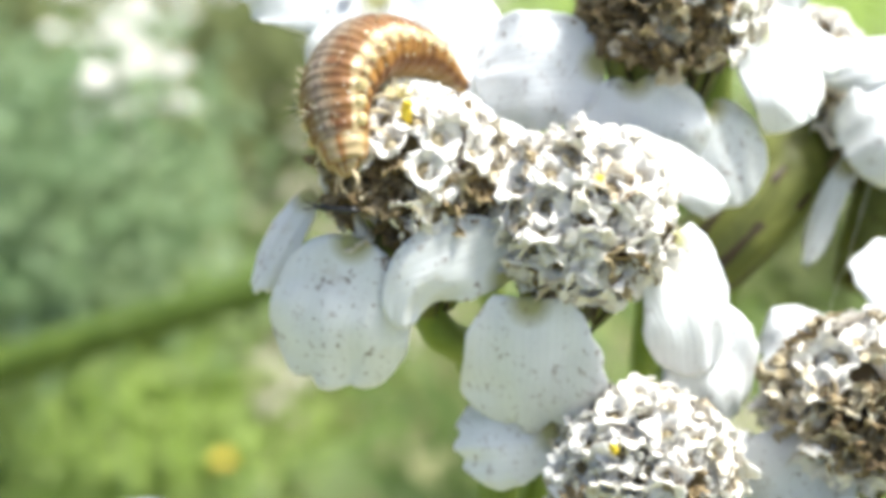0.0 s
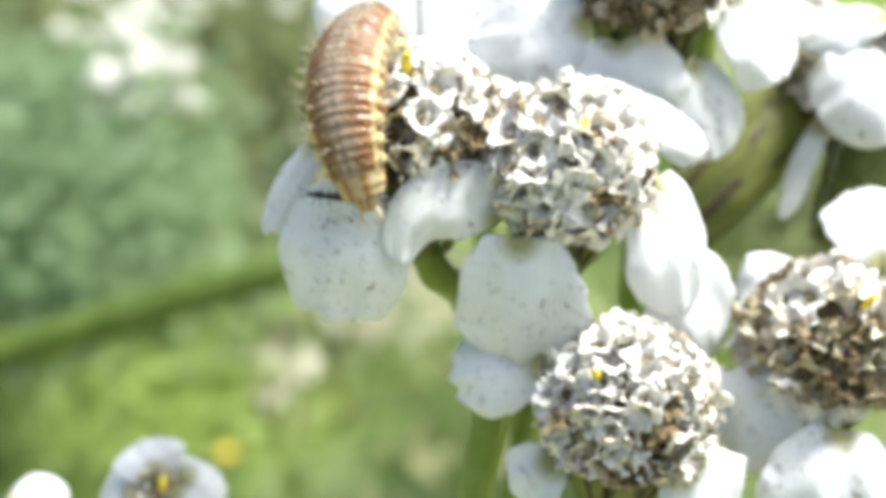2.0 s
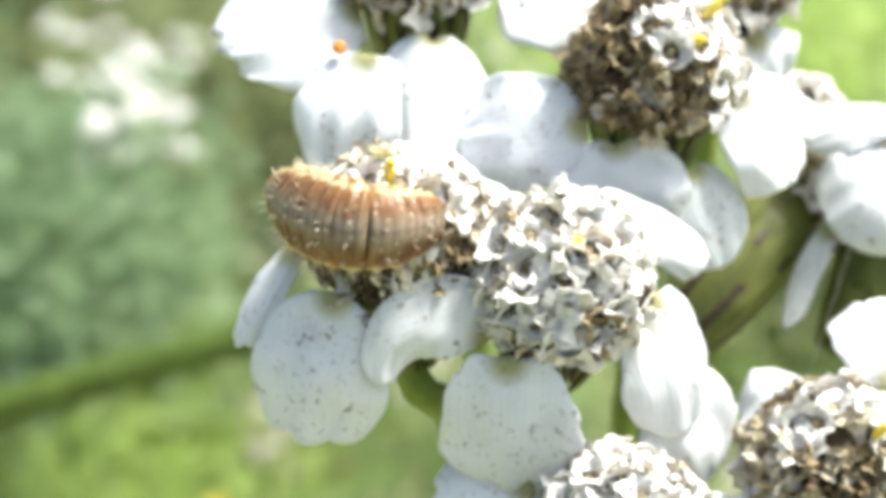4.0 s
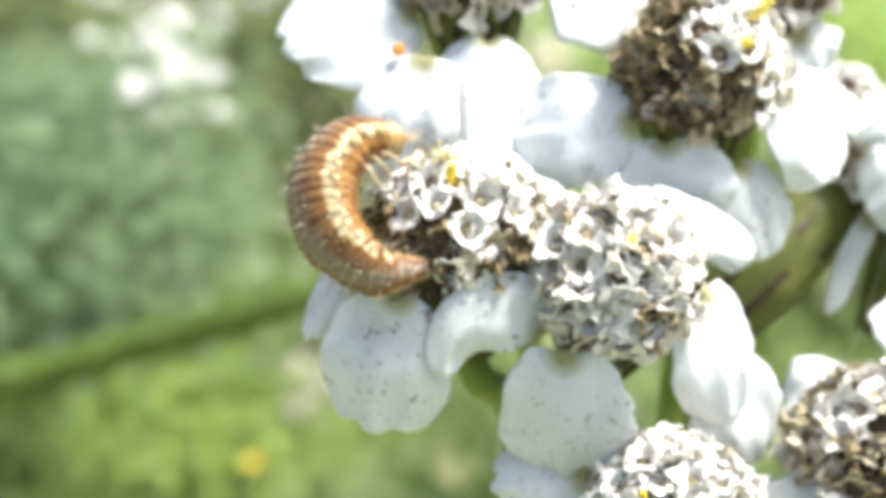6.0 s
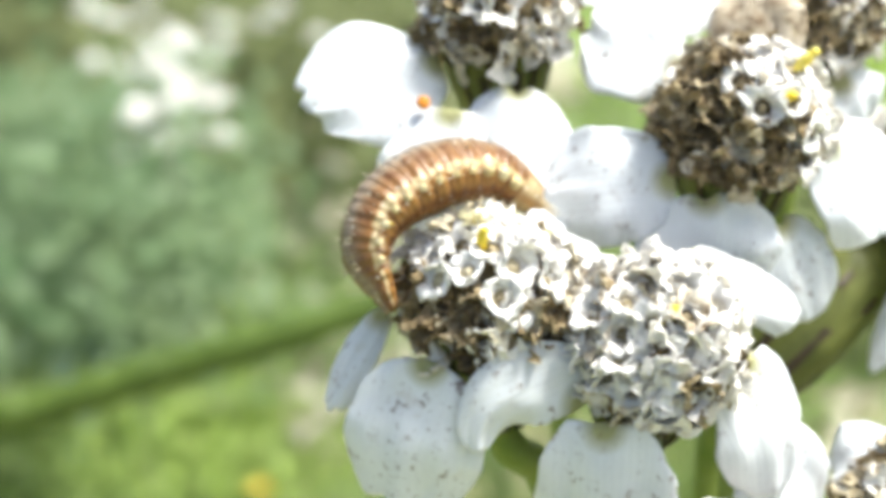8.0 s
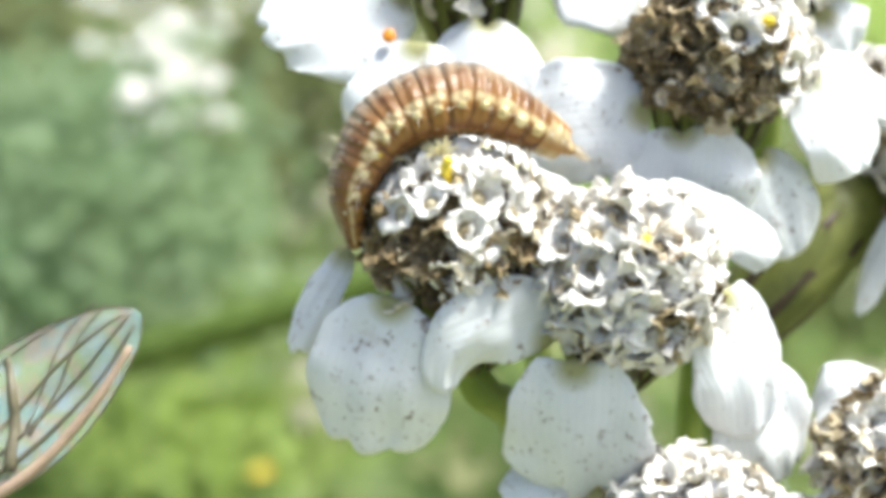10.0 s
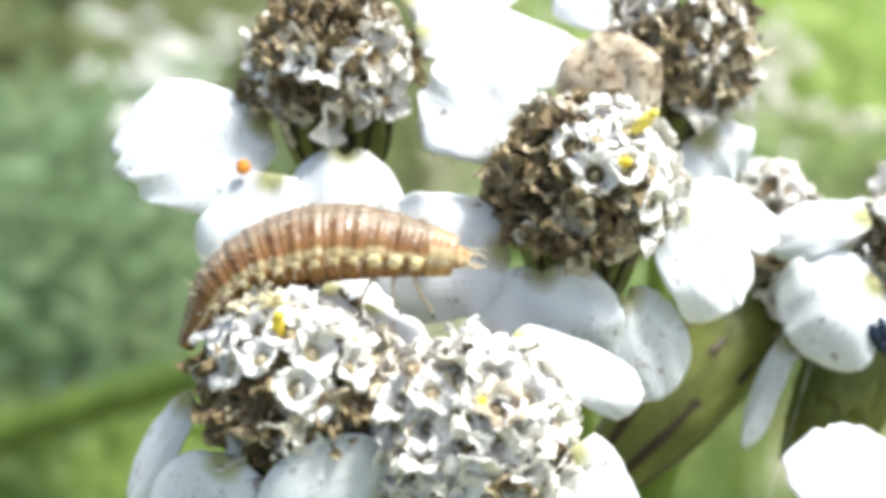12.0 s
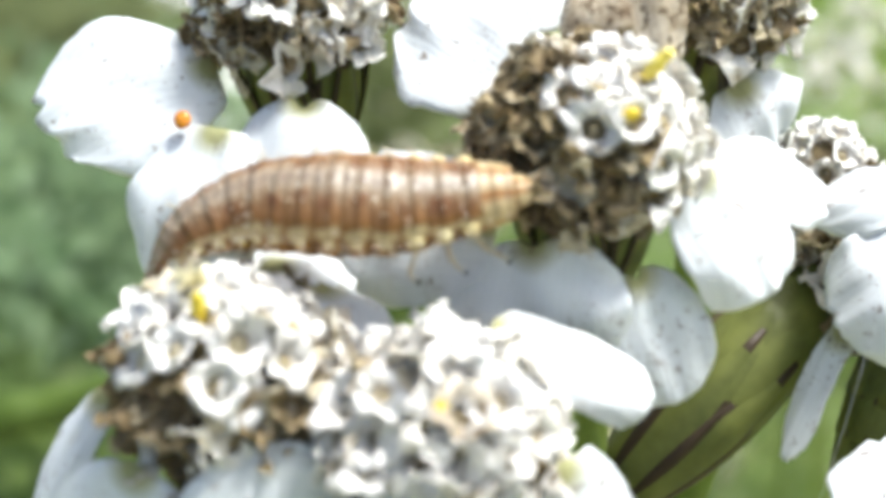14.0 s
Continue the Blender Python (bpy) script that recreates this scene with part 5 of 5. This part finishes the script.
    bend(7.5, (-0.7, -0.45, 0.3), (-4.44, -1.80, -0.05), (-5.53, -1.80, 0.15), (-6.32, -1.50, 1.23), (-6.09, -0.90, 2.71), (-4.83, 0.00, 3.55), (-2.96, 1.20, 3.21))
    bend(8, (-0.4, -0.45, 0.6), (-5.96, -0.60, 0.53), (-6.51, -0.70, 1.75), (-6.09, -0.40, 2.86), (-4.88, 0.10, 3.60), (-3.63, 0.60, 3.73), (-2.56, 1.00, 3.08))
    bend(8.2, (-0.4, -0.45, 0.6), (-5.98, -0.60, 0.57), (-6.52, -0.70, 1.78), (-6.10, -0.40, 2.87), (-4.91, 0.10, 3.61), (-3.65, 0.60, 3.72), (-2.60, 1.00, 3.08))
    bend(10.3, (-0.2, -0.45, 0.8), (-5.94, -0.20, 0.50), (-5.97, -0.50, 1.77), (-5.14, -0.50, 3.26), (-3.59, -0.40, 3.77), (-2.21, 0.00, 3.36), (-1.02, 0.40, 2.72))
    bend(10.5, (-0.2, -0.45, 0.8), (-5.98, -0.20, 0.51), (-5.99, -0.50, 1.82), (-5.15, -0.50, 3.33), (-3.58, -0.40, 3.83), (-2.17, 0.00, 3.40), (-0.97, 0.40, 2.73))
    bend(11, (-0.1, -0.45, 0.85), (-5.88, -0.20, 0.60), (-5.71, -0.50, 1.99), (-4.88, -0.60, 3.33), (-3.50, -0.50, 3.75), (-2.13, -0.10, 3.45), (-0.76, 0.20, 2.84))
    bend(11.5, (-0.1, -0.45, 0.85), (-6.07, 0.00, 1.53), (-5.76, -0.20, 2.64), (-4.88, -0.20, 3.63), (-3.64, -0.20, 4.11), (-2.43, -0.20, 4.29), (-1.34, -0.18, 4.50))
    bend(11.8, (-0.05, -0.5, 0.8), (-5.92, 0.10, 1.42), (-5.65, -0.05, 2.60), (-4.72, 0.00, 3.65), (-3.54, 0.00, 4.05), (-2.23, 0.00, 4.22), (-0.79, -0.02, 4.66))
    bend(12, (0.0, -0.7, 0.6), (-6.13, 0.35, 1.61), (-5.36, 0.27, 2.87), (-4.13, 0.30, 3.55), (-2.75, 0.30, 3.80), (-1.38, 0.30, 3.71), (-0.16, 0.32, 3.49))
    bend(12.5, (0.0, -0.85, 0.4), (-5.73, 0.55, 1.62), (-5.30, 0.58, 2.69), (-4.24, 0.70, 3.58), (-2.77, 0.50, 3.93), (-1.23, 0.50, 4.08), (0.39, 0.44, 4.35))
    bend(13, (0.0, -0.95, 0.30), (-5.75, 0.65, 1.65), (-5.27, 0.73, 2.63), (-4.19, 0.90, 3.44), (-2.76, 0.70, 3.80), (-1.15, 0.70, 3.90), (0.52, 0.60, 3.98))
    bend(13.5, (0.0, -0.95, 0.30), (-5.30, 0.65, 2.27), (-4.60, 0.67, 3.20), (-3.47, 0.80, 3.83), (-2.05, 0.60, 3.94), (-0.45, 0.60, 3.78), (1.25, 0.56, 3.67))
    bend(14, (0.0, -0.97, 0.22), (-5.26, 0.70, 2.43), (-4.58, 0.65, 3.33), (-3.36, 0.70, 3.83), (-1.95, 0.50, 3.90), (-0.38, 0.50, 3.91), (1.51, 0.54, 4.17))
    for seg, keyed in zip(LARVA, rows):
        walk(seg, keyed)
    # the fly settles beside the heads for a moment and leaves again
    away = pose(-0.10, 0.10, 0.005, 0, 0, 120)

    def wing(hinge, tip, facing):
        d = (Vector(tip) - Vector(hinge)).normalized()
        y = Vector(facing).normalized().cross(d)
        return HEAD @ frame_of(hinge, y, facing)

    walk(FLY, [(0, away), (8.6, away),
               (9.6, wing((-17.31, -0.50, -6.49), (-12.38, -0.50, -1.33), (0, -1, 0.2))),
               (10.3, wing((-14.52, -0.80, -5.18), (-10.12, -0.80, -0.90), (0, -1, 0.2))),
               (10.4, wing((-14.00, -0.80, -5.17), (-9.43, -0.80, -1.09), (0, -1, 0.2))),
               (10.5, wing((-13.48, -0.80, -5.17), (-8.60, -0.80, -1.35), (0, -1, 0.2))),
               (10.6, wing((-12.41, -1.00, -5.35), (-8.58, -1.00, -0.83), (-0.5, -1, 0.2))),
               (10.7, wing((-13.58, -1.00, -6.82), (-9.47, -1.00, -2.18), (-0.8, -1, 0.2))),
               (10.8, wing((-15.00, -1.00, -9.46), (-10.51, -1.00, -5.45), (-0.8, -1, 0.2))),
               (11.4, away), (14, away)])
    walk(THRIPS, [
        (0, HEAD @ frame_of((-5.44, -1.70, -0.09), (-1, 0, 0.1), (0, -1, 0.3))),
        (1, HEAD @ frame_of((-5.14, -1.80, -0.38), (-1, 0, 0.05), (0, -1, 0.3))),
        (1.5, HEAD @ frame_of((-6.18, -1.80, -0.38), (-1, -0.1, 0.3), (0, -1, 0.3))),
        (2, HEAD @ frame_of((-5.72, -1.80, -1.15), (-1, 0, 0.1), (0, -1, 0.3))),
        (2.5, HEAD @ frame_of((-5.86, -1.60, -1.86), (-1, 0, -0.2), (0, -1, 0.3))),
        (2.8, HEAD @ frame_of((-6.35, -1.30, -2.39), (-0.7, 0, -0.6), (0, -1, 0.3))),
        (3.0, HEAD @ frame_of((-5.68, 0.60, -2.23), (-0.4, 0.6, -0.6), (0, -1, 0.3))),
        (3.2, HEAD @ frame_of((-6.50, 1.20, -1.37), (-0.4, 0.6, -0.6), (0, -1, 0.3))),
        (3.9, HEAD @ frame_of((-3.10, 1.50, -0.31), (-0.4, 0.6, -0.6), (0, -1, 0.3))),
        (14, HEAD @ frame_of((-3.10, 1.50, -0.31), (-0.4, 0.6, -0.6), (0, -1, 0.3))),
    ])


motions()
